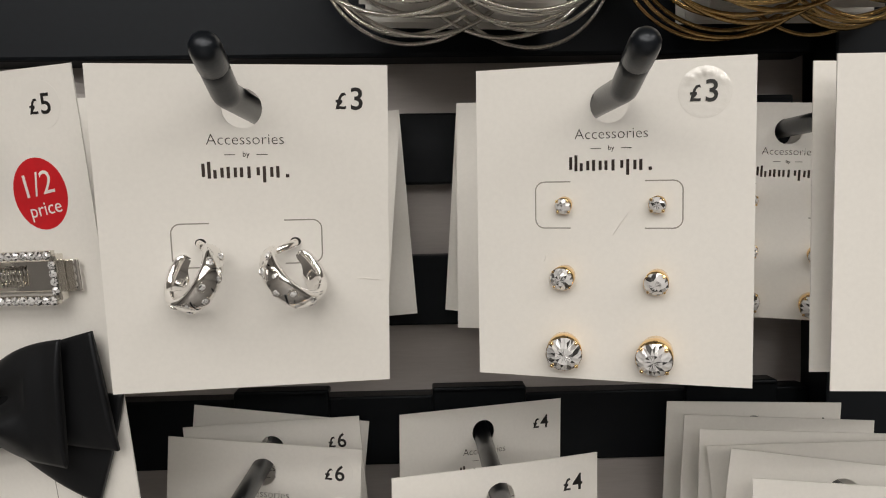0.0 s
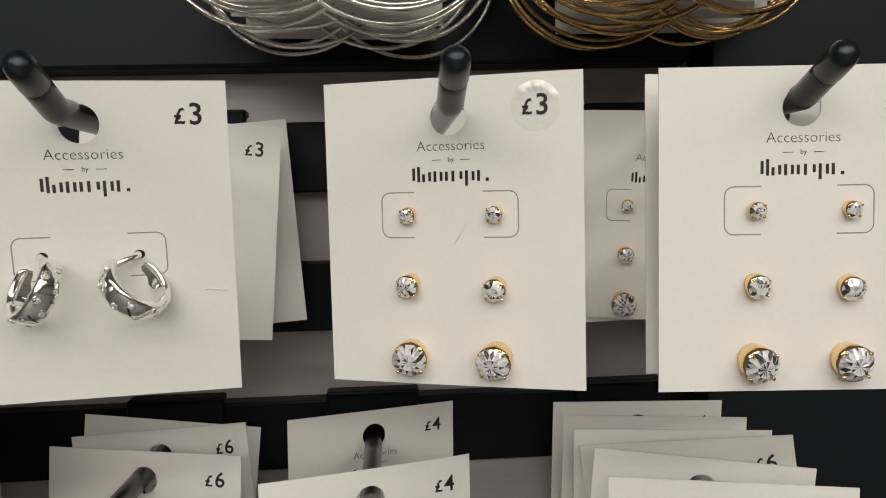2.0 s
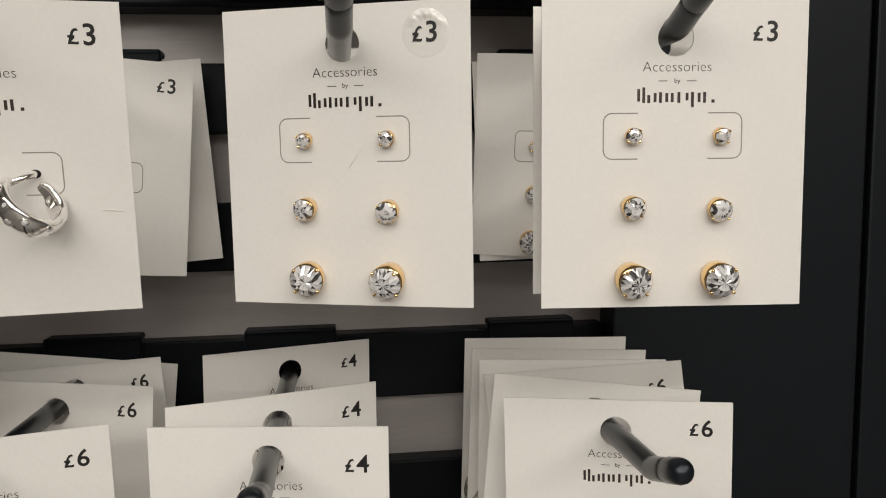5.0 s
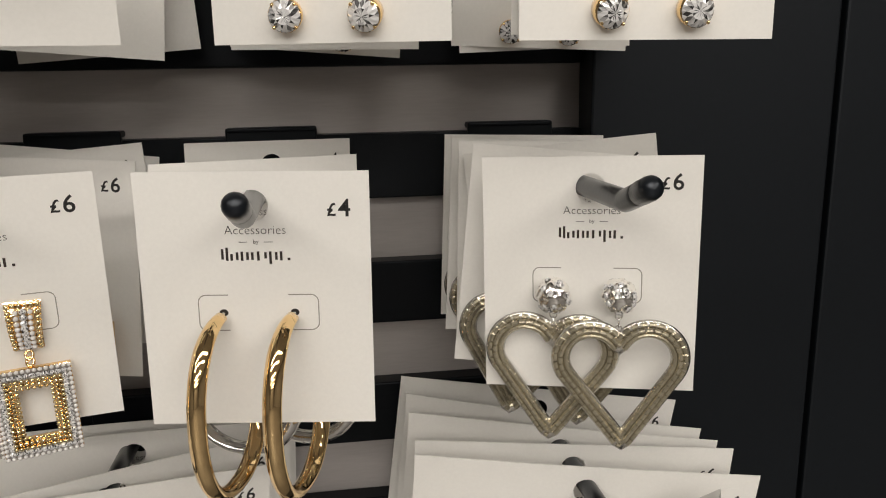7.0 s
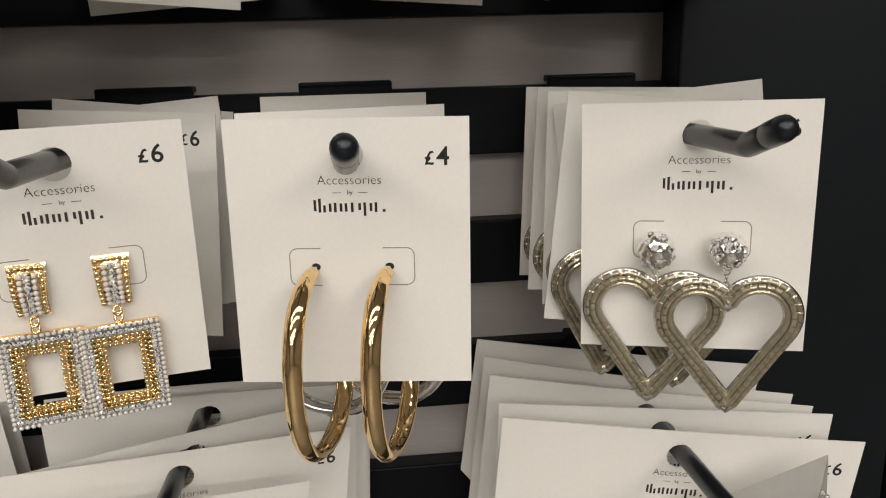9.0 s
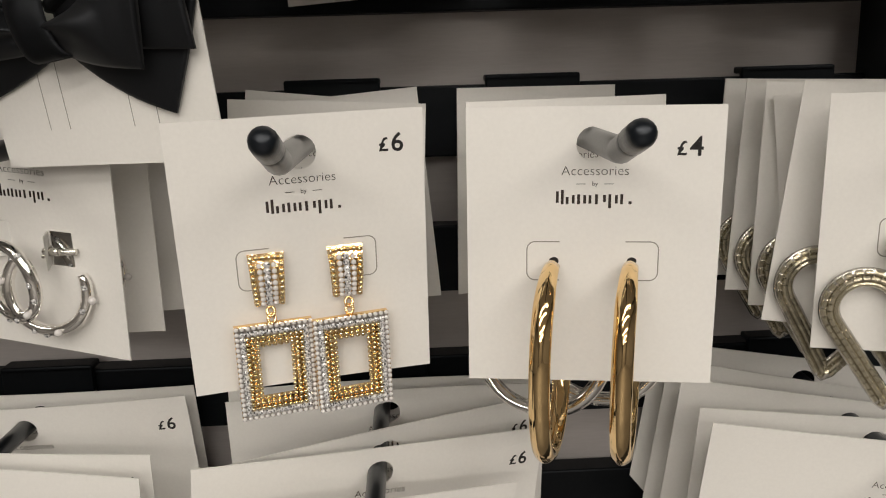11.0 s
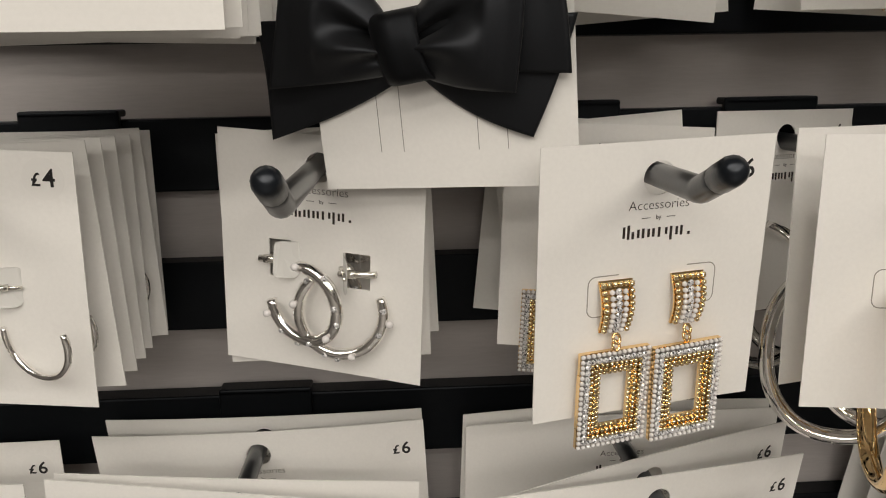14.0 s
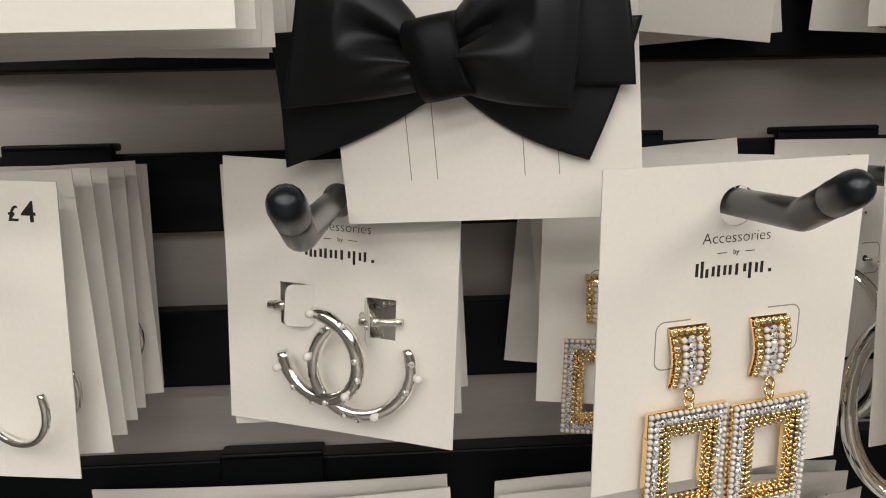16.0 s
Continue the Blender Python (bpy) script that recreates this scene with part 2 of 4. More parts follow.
def card_mesh(w, h, drop=0.0098, hole=0.0046, cuts=(), bend=0.0, curl=0.0):
    """A die-cut card with a round hang hole at its origin; cuts are rectangles (x0, x1, z0, z1) left open."""
    bm = bmesh.new()
    p, n = 0.0064, 6
    xs = lines(-w / 2, w / 2, [-p, p] + [v for c in cuts for v in c[:2]], 0.004)
    zs = lines(drop - h, drop, [-p, p] + [v for c in cuts for v in c[2:]], 0.004)
    xs = [v for v in xs if not -p + 1e-6 < v < p - 1e-6] if not cuts else xs
    seen = {}

    def vert(x, z):
        key = (round(x, 6), round(z, 6))
        if key not in seen:
            seen[key] = bm.verts.new((x, 0, z))
        return seen[key]

    inner = [-p + 2 * p * i / n for i in range(n + 1)]
    xs = sorted({round(v, 6) for v in [q for q in xs if abs(q) >= p - 1e-6] + inner})
    zs = sorted({round(v, 6) for v in [q for q in zs if abs(q) >= p - 1e-6] + inner})
    for x0, x1 in zip(xs, xs[1:]):
        for z0, z1 in zip(zs, zs[1:]):
            cx, cz = (x0 + x1) / 2, (z0 + z1) / 2
            if abs(cx) < p and abs(cz) < p:
                continue
            if any(c[0] < cx < c[1] and c[2] < cz < c[3] for c in cuts):
                continue
            bm.faces.new((vert(x0, z0), vert(x1, z0), vert(x1, z1), vert(x0, z1)))
    ring = [(v, -p) for v in inner[:-1]] + [(p, v) for v in inner[:-1]] + [(-v, p) for v in inner[:-1]] + [(-p, -v) for v in inner[:-1]]
    edge = []
    for x, z in ring:
        a = math.atan2(z, x)
        edge.append(bm.verts.new((hole * math.cos(a), 0, hole * math.sin(a))))
    for i in range(len(ring)):
        j = (i + 1) % len(ring)
        bm.faces.new((vert(*ring[i]), vert(*ring[j]), edge[j], edge[i]))
    bmesh.ops.recalc_face_normals(bm, faces=bm.faces)
    bmesh.ops.solidify(bm, geom=list(bm.faces), thickness=0.00042)
    nearest = min(v.co.y for v in bm.verts)
    for v in bm.verts:
        v.co.y += bend_at(v.co.x, v.co.z, w, h, bend, curl) - nearest
    return to_mesh("card", bm, CARD)


def bend_at(x, z, w, h, bend, curl):
    return bend * (2 * x / w) ** 2 + curl * min(0.0, z / h) ** 2


# ---------------------------------------------------------------- setting: shop room and slatted display wall
WALL_Y, BACK_Y, PITCH, TOP = 0.317, 0.329, 0.0558, 1.2252


def setting(name, bm, mat, label, category):
    return tagged(new(name, to_mesh(name, bm, mat)), label, category, kind="structure")


# Room shell out of view; floor and walls toned for bounce and reflections.
setting("floor", box(-4, 4, -7, 0.6, -0.1, 0), FLOOR, "dark grey vinyl shop floor", "floor")
setting("ceiling", box(-4, 4, -7, 0.6, 2.62, 2.72), CEILING, "off-white shop ceiling", "ceiling")
# Unseen wall, added dark so that polished earrings mirror something dark.
setting("wall_south", box(-4, 4, -7.1, -7, 0, 2.62), DARK_REFLECTED, "unseen dark wall added for reflections in the metals", "wall")
setting("wall_west", box(-4.1, -4, -7, 0.6, 0, 2.62), PAINT, "plain grey shop wall", "wall")
setting("wall_east", box(4, 4.1, -7, 0.6, 0, 2.62), PAINT, "plain grey shop wall", "wall")
setting("wall_north", box(-4, 4, 0.45, 0.6, 0, 2.62), PAINT, "plain grey shop wall behind the display", "wall")

wall = setting("display_wall", box(-1.2, 0.1598, BACK_Y, BACK_Y + 0.02, 0.5, 1.9), BACK,
               "grey steel back panel of a slatted display wall", "display wall")
for k in range(-8, 3):
    zt = TOP + PITCH * k
    part("rail", box(-1.2, 0.1575, WALL_Y, BACK_Y - 0.001, zt - 0.0277, zt, 0.0008), RAIL, wall)
part("header_panel", box(-1.2, 0.1553, 0.311, BACK_Y - 0.001, 1.3575, 1.88, 0.0015), UPRIGHT, wall, "plain black header panel")


def splayed(x0, x1, y0, y1, z0, z1, bevel):
    """A panel whose near side slants back, away from the slats."""
    bm = box(x0, x1, y0, y1, z0, z1, bevel)
    for v in bm.verts:
        if v.co.x < (x0 + x1) / 2:
            v.co.x += (v.co.y - y0) * 0.145
    return bm


LEANING = pose(0, 0, 1.25) @ pose(0, 0, 0, 0, 1.2, 0) @ pose(0, 0, -1.25)
for name, bm, mat, label, category in (
        ("upright_panel", splayed(0.156, 0.2660, 0.300, 0.36, 0.3, 2.0, 0.0012), UPRIGHT, "black satin upright panel beside the slats", "panel"),
        ("upright_panel_outer", box(0.2692, 1.6, 0.3010, 0.36, 0.3, 2.0, 0.0012), UPRIGHT, "black satin side panel beyond a narrow groove", "panel"),
        ("upright_groove", box(0.262, 0.276, 0.315, 0.355, 0.3, 2.0), RAIL, "dark groove between two black panels", "groove")):
    setting(name, bm, mat, label, category).matrix_basis = LEANING


# ---------------------------------------------------------------- display hooks
def hook_line(degrees):
    """Rod from the rail to the elbow at the origin, then up and forward."""
    rise = math.radians(degrees)
    pts = [(0, y, 0) for y in (0.137, 0.10, 0.06, 0.02, 0.0035)]
    for i in range(1, 6):
        a = rise * i / 5
        pts.append((0, 0.0035 - 0.0072 * math.sin(a), 0.0072 * (1 - math.cos(a))))
    y, z = pts[-1][1:]
    for d in (0.007, 0.0160):
        pts.append((0, y - d * math.cos(rise), z + d * math.sin(rise)))
    return pts


def display_hook(x, z, lean=0.0, rise=22):
    """A wire hook: back plate clipped over the rail, straight rod, rising end with a rubber cap."""
    t = thing("display_hook", pose(x, 0.176, z, 0, 0, lean), "dark grey coated wire hook clipped to a black rail", "hook", "display hooks")
    line = hook_line(rise)
    part("rod", sweep(line, 0.0032, seg=16, up=Vector((1, 0, 0))), HOOK, t, smooth=True)
    y, ze = line[-1][1:]
    cap = bmesh.new()
    back = Vector(line[-2]) - Vector(line[-1])
    back.normalize()
    tip = Vector((0, y, ze))
    along = [tip + back * 0.0065, tip + back * 0.0062, tip, tip - back * 0.0014, tip - back * 0.0025, tip - back * 0.0032, tip - back * 0.0034]
    size = (0.96, 1.01, 1.01, 0.95, 0.76, 0.42, 0.12)
    add_sweep(cap, along, 0.0033, seg=16, up=Vector((1, 0, 0)), scale=lambda u: size[round(u * 6)])
    part("tip", cap, HOOK_TIP, t, "rounded dark rubber end cap", smooth=True)
    plate = box(-0.0185, 0.0185, 0.137, 0.1405, -0.0065, 0.0155, 0.0008)
    add_box(plate, -0.0185, 0.0185, 0.137, 0.1465, 0.0135, 0.0162, 0.0008)
    part("back_plate", plate, RAIL, t, "black hook plate", m=pose(0, 0, 0, 0, 0, -lean))
    return t


Z1, Z2, Z3 = 1.3255, 1.2128, 1.1011
for hx, hz, rise in ((-0.209, Z1, 22), (-0.1225, Z1, 22), (-0.041, Z1, 22), (0.0465, Z1, 22), (0.130, Z1, 22),
                     (-0.2435, Z2, 20), (-0.1468, Z2 - 0.0008, 23), (-0.0543, Z2, 20), (0.0235, Z2, 17), (0.1243, Z2, 18),
                     (-0.3142, Z3, 22), (-0.178, Z3, 22), (-0.040, Z3, 22), (0.133, Z3, 22)):
    display_hook(hx, hz, rise=rise)


# ---------------------------------------------------------------- printing on the cards
def brand_mark():
    """The brand's mark as plain upright bars of its size and weight."""
    bm = bmesh.new()
    for x, z0, z1 in ((-0.0098, -0.0014, 0.0017), (-0.0085, -0.0018, 0.0021), (-0.0072, -0.0018, 0.0002), (-0.0056, -0.0016, 0.0007), (-0.0042, -0.0018, 0.0009),
                      (-0.0026, -0.0016, 0.0007), (-0.0012, -0.0016, 0.0007), (0.0005, -0.0018, 0.0009), (0.0026, -0.0012, 0.0007), (0.0040, -0.0029, 0.0009),
                      (0.0057, -0.0016, 0.0007), (0.0071, -0.0018, 0.0009)):
        add_box(bm, x - 0.00037, x + 0.00037, -0.00003, 0.00003, z0, z1)
    add_box(bm, 0.0089, 0.0097, -0.00003, 0.00003, -0.0018, -0.0010)
    return bm


LOGO = join_meshes("brand_print", [
    (text_mesh("word", "Accessories", 0.0037, FOIL, thin=-0.00006), pose(0, 0, 0.0071)),
    (text_mesh("word", "by", 0.0017, FOIL), pose(0, 0, 0.0037)),
    (to_mesh("dash", add_box(box(-0.0049, -0.0024, -0.00003, 0.00003, 0.0036, 0.00375), 0.0024, 0.0049, -0.00003, 0.00003, 0.0036, 0.00375), FOIL), pose(0, 0, 0)),
    (to_mesh("mark", brand_mark(), FOIL), pose(0, 0, 0))], FOIL)
PRICE = {}
for digit in "3456":
    PRICE[digit] = join_meshes("price_text", [
        (text_mesh("pound", "£", 0.0053, INK, thin=0.00007), pose(-0.0022, 0, -0.0004)),
        (text_mesh("digit", digit, 0.0072, INK, thin=0.00009), pose(0.0016, 0, 0.0))], INK)


def disc(r, rz=None, thick=0.00004, seg=40):
    bm = bmesh.new()
    made = bmesh.ops.create_circle(bm, cap_ends=True, segments=seg, radius=1)["verts"]
    bmesh.ops.transform(bm, matrix=pose(0, 0, 0, 90) @ Matrix.Diagonal((r, rz or r, 1, 1)), verts=made)
    bmesh.ops.solidify(bm, geom=list(bm.faces), thickness=thick)
    return bm


STICKER_ME = to_mesh("price_sticker", disc(0.0060), STICKER)


def creased_disc(r, rings=14, seg=60):
    """A clear sticker that has lifted in ripples towards its upper rim."""
    bm = bmesh.new()
    rows = []
    for i in range(rings + 1):
        d = r * (0.02 + 0.98 * i / rings)
        row = []
        for k in range(seg):
            a = 2 * math.pi * k / seg
            lift = max(0.0, math.sin(a - 0.1)) ** 1.2 * math.exp(-((i / rings - 0.74) / 0.15) ** 2)
            y = -0.00005 - lift * (0.00042 + 0.0002 * math.sin(7 * a + 5 * i / rings) + 0.00012 * math.sin(17 * a - 8 * i / rings))
            row.append(bm.verts.new((d * math.cos(a), y if i < rings else 0.0, d * math.sin(a))))
        rows.append(row)
    for a, b in zip(rows, rows[1:]):
        for k in range(seg):
            bm.faces.new((a[k], b[k], b[(k + 1) % seg], a[(k + 1) % seg]))
    bm.faces.new(rows[0])
    bmesh.ops.recalc_face_normals(bm, faces=list(bm.faces))
    return bm


SHINY_ME = to_mesh("price_sticker", creased_disc(0.0061), STICKER_SHINY, smooth=True)


def bracket_bm(side, x, z, front, w=0.0088, h=0.0115):
    """A rounded three-sided cut round an earring post; side -1 opens to the right."""
    r, pts = 0.0022, [(x, z + h / 2)]
    far = x + side * w
    for i in range(6):
        a = math.pi / 2 * i / 5
        pts.append((far - side * r + side * r * math.sin(a), z + h / 2 - r + r * math.cos(a)))
    for i in range(6):
        a = math.pi / 2 * i / 5
        pts.append((far - side * r + side * r * math.cos(a), z - h / 2 + r - r * math.sin(a)))
    pts.append((x, z - h / 2))
    return sweep([(px, front(px, pz), pz) for px, pz in pts], 0.00016, 0.00005, seg=6, up=Vector((0, 1, 0)))


CARDS = {}
GROUP = "earring cards"


def earring_card(p, price, label, fill=None, w=0.067, h=0.0765, price_z=0.0012, brackets=None, cuts=(), bend=0.0, curl=0.0, print_on=True, price_x=0.0, shiny=False, name="earring_card"):
    """A hanging card at the pose p of its hang hole, with price sticker, printing, post cuts and earrings."""
    t = thing(name, pose(*p), label, "earring card", GROUP)
    key = (w, h, tuple(cuts), bend, curl)
    if key not in CARDS:
        CARDS[key] = card_mesh(w, h, cuts=cuts, bend=bend, curl=curl)
    part("card", CARDS[key], None, t)

    def front(x, z, off=0.0):
        return bend_at(x, z, w, h, bend, curl) - off

    if print_on:
        px = w / 2 - 0.0088 + price_x
        slope = math.degrees(math.atan(8 * bend * px / w ** 2))
        sticker = part("price_sticker", SHINY_ME if shiny else STICKER_ME, None, t, "clear round price sticker", m=pose(px, front(px, 0) - 0.00004 - max(0, -bend) * 0.035, price_z, 0, 0, slope))
        part("price_text", PRICE[price], None, sticker, m=pose(0, -0.00022 if shiny else -0.00005, 0))
        part("brand_print", LOGO, None, t, "dark foil printing", m=pose(0.0005, -0.00003 + min(0.0, bend_at(0.0105, 0, w, h, bend, curl)), -0.0143))
    for side, bx, bz, *tall in brackets or ():
        part("die_cut", bracket_bm(side, bx, bz, front, 0.0088, *tall), CARD_EDGE, t)
    if fill:
        fill(t, front)
    return t


# ---------------------------------------------------------------- earrings
def stud(parent, x, z, r, front, seed, gold=True):
    rnd = random.Random(seed)
    cup = bmesh.new()
    add_sweep(cup, [(0, 0.2 * r, 0), (0, -r * 0.3, 0), (0, -r * 0.98, 0)], r * 0.95, seg=24, up=Vector((0, 0, 1)), scale=lambda u: (0.92, 1.0, 1.05)[round(u * 2)])
    for k in range(4):
        a = math.pi / 4 + k * math.pi / 2
        add_ball(cup, (r * 0.93 * math.cos(a), -r * 1.12, r * 0.93 * math.sin(a)), r * (0.13 if r > 0.0025 else 0.22), 1)
    m = pose(x, front(x, z), z, rnd.uniform(5, 17), 0, rnd.uniform(-9, 9))
    e = part("stud_earring", cup, GOLD, parent, "gold cup", smooth=True, m=m)
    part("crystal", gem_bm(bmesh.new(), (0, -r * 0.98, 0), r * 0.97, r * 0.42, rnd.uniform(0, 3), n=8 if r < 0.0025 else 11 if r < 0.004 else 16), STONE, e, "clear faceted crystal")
    return e


def fill_studs(t, front):
    s = t.location.x * 1000 + t.location.y * 77
    for i, (z, r) in enumerate(((-0.0237, 0.0021), (-0.0411, 0.0030), (-0.0593, 0.0045))):
        for j, x in enumerate((-0.0110, 0.0110)):
            stud(t, x + 0.0005 * j + (0.0002, 0.0001, -0.0001)[i], z - (0.0004, 0.0009, 0.0011)[i] - 0.0006 * (i == 1 and j), r, front, int(s) + i * 7 + j)


STUD_CUTS = ((-1, -0.0094, -0.0244), (1, 0.0086, -0.0244))


def arc(r0, r1, a0, a1, n, centre=(0, 0, 0)):
    """Points on an oval in the yz plane; angle 0 points to -y, 90 upwards."""
    out = []
    for i in range(n + 1):
        a = math.radians(a0 + (a1 - a0) * i / n)
        out.append((centre[0], centre[1] - r0 * math.cos(a), centre[2] + r1 * math.sin(a)))
    return out


def band(pts, half):
    """A wide hoop: slightly domed outside, flat inside, rounded edges and ends."""
    section = ((-1.0, 0.0), (-0.96, 0.5), (-0.82, 0.83), (-0.55, 1.04), (-0.2, 1.14), (0.2, 1.14), (0.55, 1.04), (0.82, 0.83), (0.96, 0.5), (1.0, 0.0),
               (0.96, -0.5), (0.8, -0.78), (0.3, -0.8), (-0.3, -0.8), (-0.8, -0.78), (-0.96, -0.5))
    bm = bmesh.new()
    n = len(pts) - 1
    mid = Vector((0, 0, 0))
    rings = []
    for i, p in enumerate(pts):
        p = Vector(p)
        out = (p - mid).normalized()
        u = min(i, n - i) / n
        wide = half * (0.72 + 0.28 * min(1.0, i / n * 3.2)) * min(1.0, (0.62 + u * 12))
        thick = 0.0012 * min(1.0, 0.4 + u * 20) * (1 + 0.10 * math.sin(i * 0.7))
        rings.append([bm.verts.new(p + Vector((a * wide, 0, 0)) + out * b * thick) for a, b in section])
    k = len(section)
    for a, b in zip(rings, rings[1:]):
        for j in range(k):
            bm.faces.new((a[j], a[(j + 1) % k], b[(j + 1) % k], b[j]))
    bm.faces.new(rings[0][::-1])
    bm.faces.new(rings[-1])
    bmesh.ops.recalc_face_normals(bm, faces=list(bm.faces))
    return bm


def chunky_hoop(parent, x, z, front, turn, tilt, seed, hole):
    """A wide half-round silver band with set crystals."""
    pts = arc(0.0068, 0.0072, 104, -196, 44)
    m = pose(x, front(x, z) - 0.0055, z, 0, 0, 0) @ pose(0, 0, 0, 0, tilt, 0) @ pose(0, 0, 0, 0, 0, turn)
    bm = band(pts, 0.0030)
    e = part("hoop_earring", bm, SILVER_WAVY, parent, "wide polished silver hoop", smooth=True, m=m)
    part("post", sweep([Vector(pts[2]), m.inverted() @ Vector((hole[0], -0.0022, hole[1] + 0.0003)), m.inverted() @ Vector((hole[0], 0.0004, hole[1]))], 0.0009, seg=12, up=Vector((1, 0, 0))), SILVER, e, "short silver post", smooth=True)
    rnd = random.Random(seed)
    for i in range(9):
        a = math.radians(70 - i * 21)
        off = (0.0012, -0.0012)[i % 2]
        r = 0.00090
        d = Vector((0, -math.cos(a), math.sin(a)))
        c = Vector((off, -0.0068 * math.cos(a), 0.0072 * math.sin(a))) + d * 0.00102
        rot = Vector((0, -1, 0)).rotation_difference(d).to_matrix().to_4x4()
        rim = sweep([(r * 1.3 * math.cos(q), 0, r * 1.3 * math.sin(q)) for q in (2 * math.pi * k / 14 for k in range(14))], 0.00022, seg=6, closed=True, up=Vector((0, 1, 0)))
        rim.transform(Matrix.Translation(c) @ rot)
        part("setting", rim, SILVER, e, smooth=True)
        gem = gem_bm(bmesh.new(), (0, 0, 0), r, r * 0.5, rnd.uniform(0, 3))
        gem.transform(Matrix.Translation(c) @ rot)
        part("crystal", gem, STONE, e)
    return e


def post_hole(t, front, x, z):
    bm = disc(0.0013, 0.0011, 0.00004, 20)
    part("post_hole", bm, INK, t, m=pose(x, front(x, z, 0.00004), z))


def fill_chunky(t, front):
    post_hole(t, front, -0.0109, -0.0314)
    post_hole(t, front, 0.0111, -0.0316)
    chunky_hoop(t, -0.0120, -0.0380, front, 27, 33, 3, (-0.0109, -0.0314))
    chunky_hoop(t, 0.0104, -0.0382, front, -24, -46, 5, (0.0111, -0.0316))


CHUNKY_CUTS = ((-1, -0.0087, -0.0320, 0.0106), (1, 0.0086, -0.0316, 0.0106))


def oval_hoop(parent, x, z, front, turn, mat, label):
    """A large polished tube hoop that passes behind the card, with a clasp joint at its bottom."""
    pts = [(0, -0.0215 * math.copysign(abs(math.cos(a)) ** 0.86, math.cos(a)), -0.0275 + 0.0275 * math.copysign(abs(math.sin(a)) ** 0.92, math.sin(a)))
           for a in (math.radians(84 - 330 * i / 60) for i in range(61))]
    bm = sweep(pts, 0.0023, 0.0027, seg=28, up=Vector((1, 0, 0)), scale=lambda u: 0.76 + 0.24 * min(1, u * 9, (1 - u) * 9 + 0.3), ridge=0.055)
    e = part("hoop_earring", bm, mat, parent, label, smooth=True, m=pose(x, front(x, z) + 0.0005, z, 0, 0, turn))
    part("post", sweep([(0, -0.003, 0.0003), (0, 0.0045, 0.0008)], 0.0005, seg=8), SILVER_DULL, e, "thin metal post", smooth=True)
    part("clasp", sweep([(0, -0.0006, -0.0552), (0, 0.0006, -0.0552)], 0.00262, 0.00225, seg=18, up=Vector((0, 0, 1))), mat, e, smooth=True)
    return e


def fill_oval(mat, label, turn=-11):
    def fill(t, front):
        for x in (-0.0100, 0.0108):
            post_hole(t, front, x, -0.0318)
            oval_hoop(t, x, -0.0325, front, turn, mat, label)
    return fill


OVAL_CUTS = ((-1, -0.0085, -0.0318, 0.0108), (1, 0.0090, -0.0318, 0.0108))


def heart_line(n, w, h):
    """A heart: two round lobes, straight sides down to the point; its top lies at 0."""
    dip, half = 0.0056, w / 2
    r = (w + 2 * dip - math.sqrt((w + 2 * dip) ** 2 - 4 * (half ** 2 + dip ** 2))) / 2
    cx = half - r
    first = math.atan2(r - dip, -cx)
    last = math.atan2(r - h, -cx) + math.acos(r / math.hypot(cx, h - r))
    lobe = [(cx + r * math.cos(a), 0, -r + r * math.sin(a)) for a in (first + (last - first) * i / 90 for i in range(91))]
    side = [(lobe[-1][0] * (1 - i / 40), 0, lobe[-1][2] * (1 - i / 40) - h * i / 40) for i in range(1, 41)]
    right = lobe + side
    out = right + [(-x, 0, z) for x, _, z in reversed(right[1:-1])]
    # even spacing along the line
    pts = [Vector(p) for p in out]
    run = [0.0]
    for a, b in zip(pts, pts[1:] + pts[:1]):
        run.append(run[-1] + (b - a).length)
    even, k, many = [], 0, len(pts)
    for i in range(n):
        want = run[-1] * i / n
        while run[k + 1] < want:
            k += 1
        f = (want - run[k]) / (run[k + 1] - run[k])
        even.append(pts[k].lerp(pts[(k + 1) % many], f))
    return even


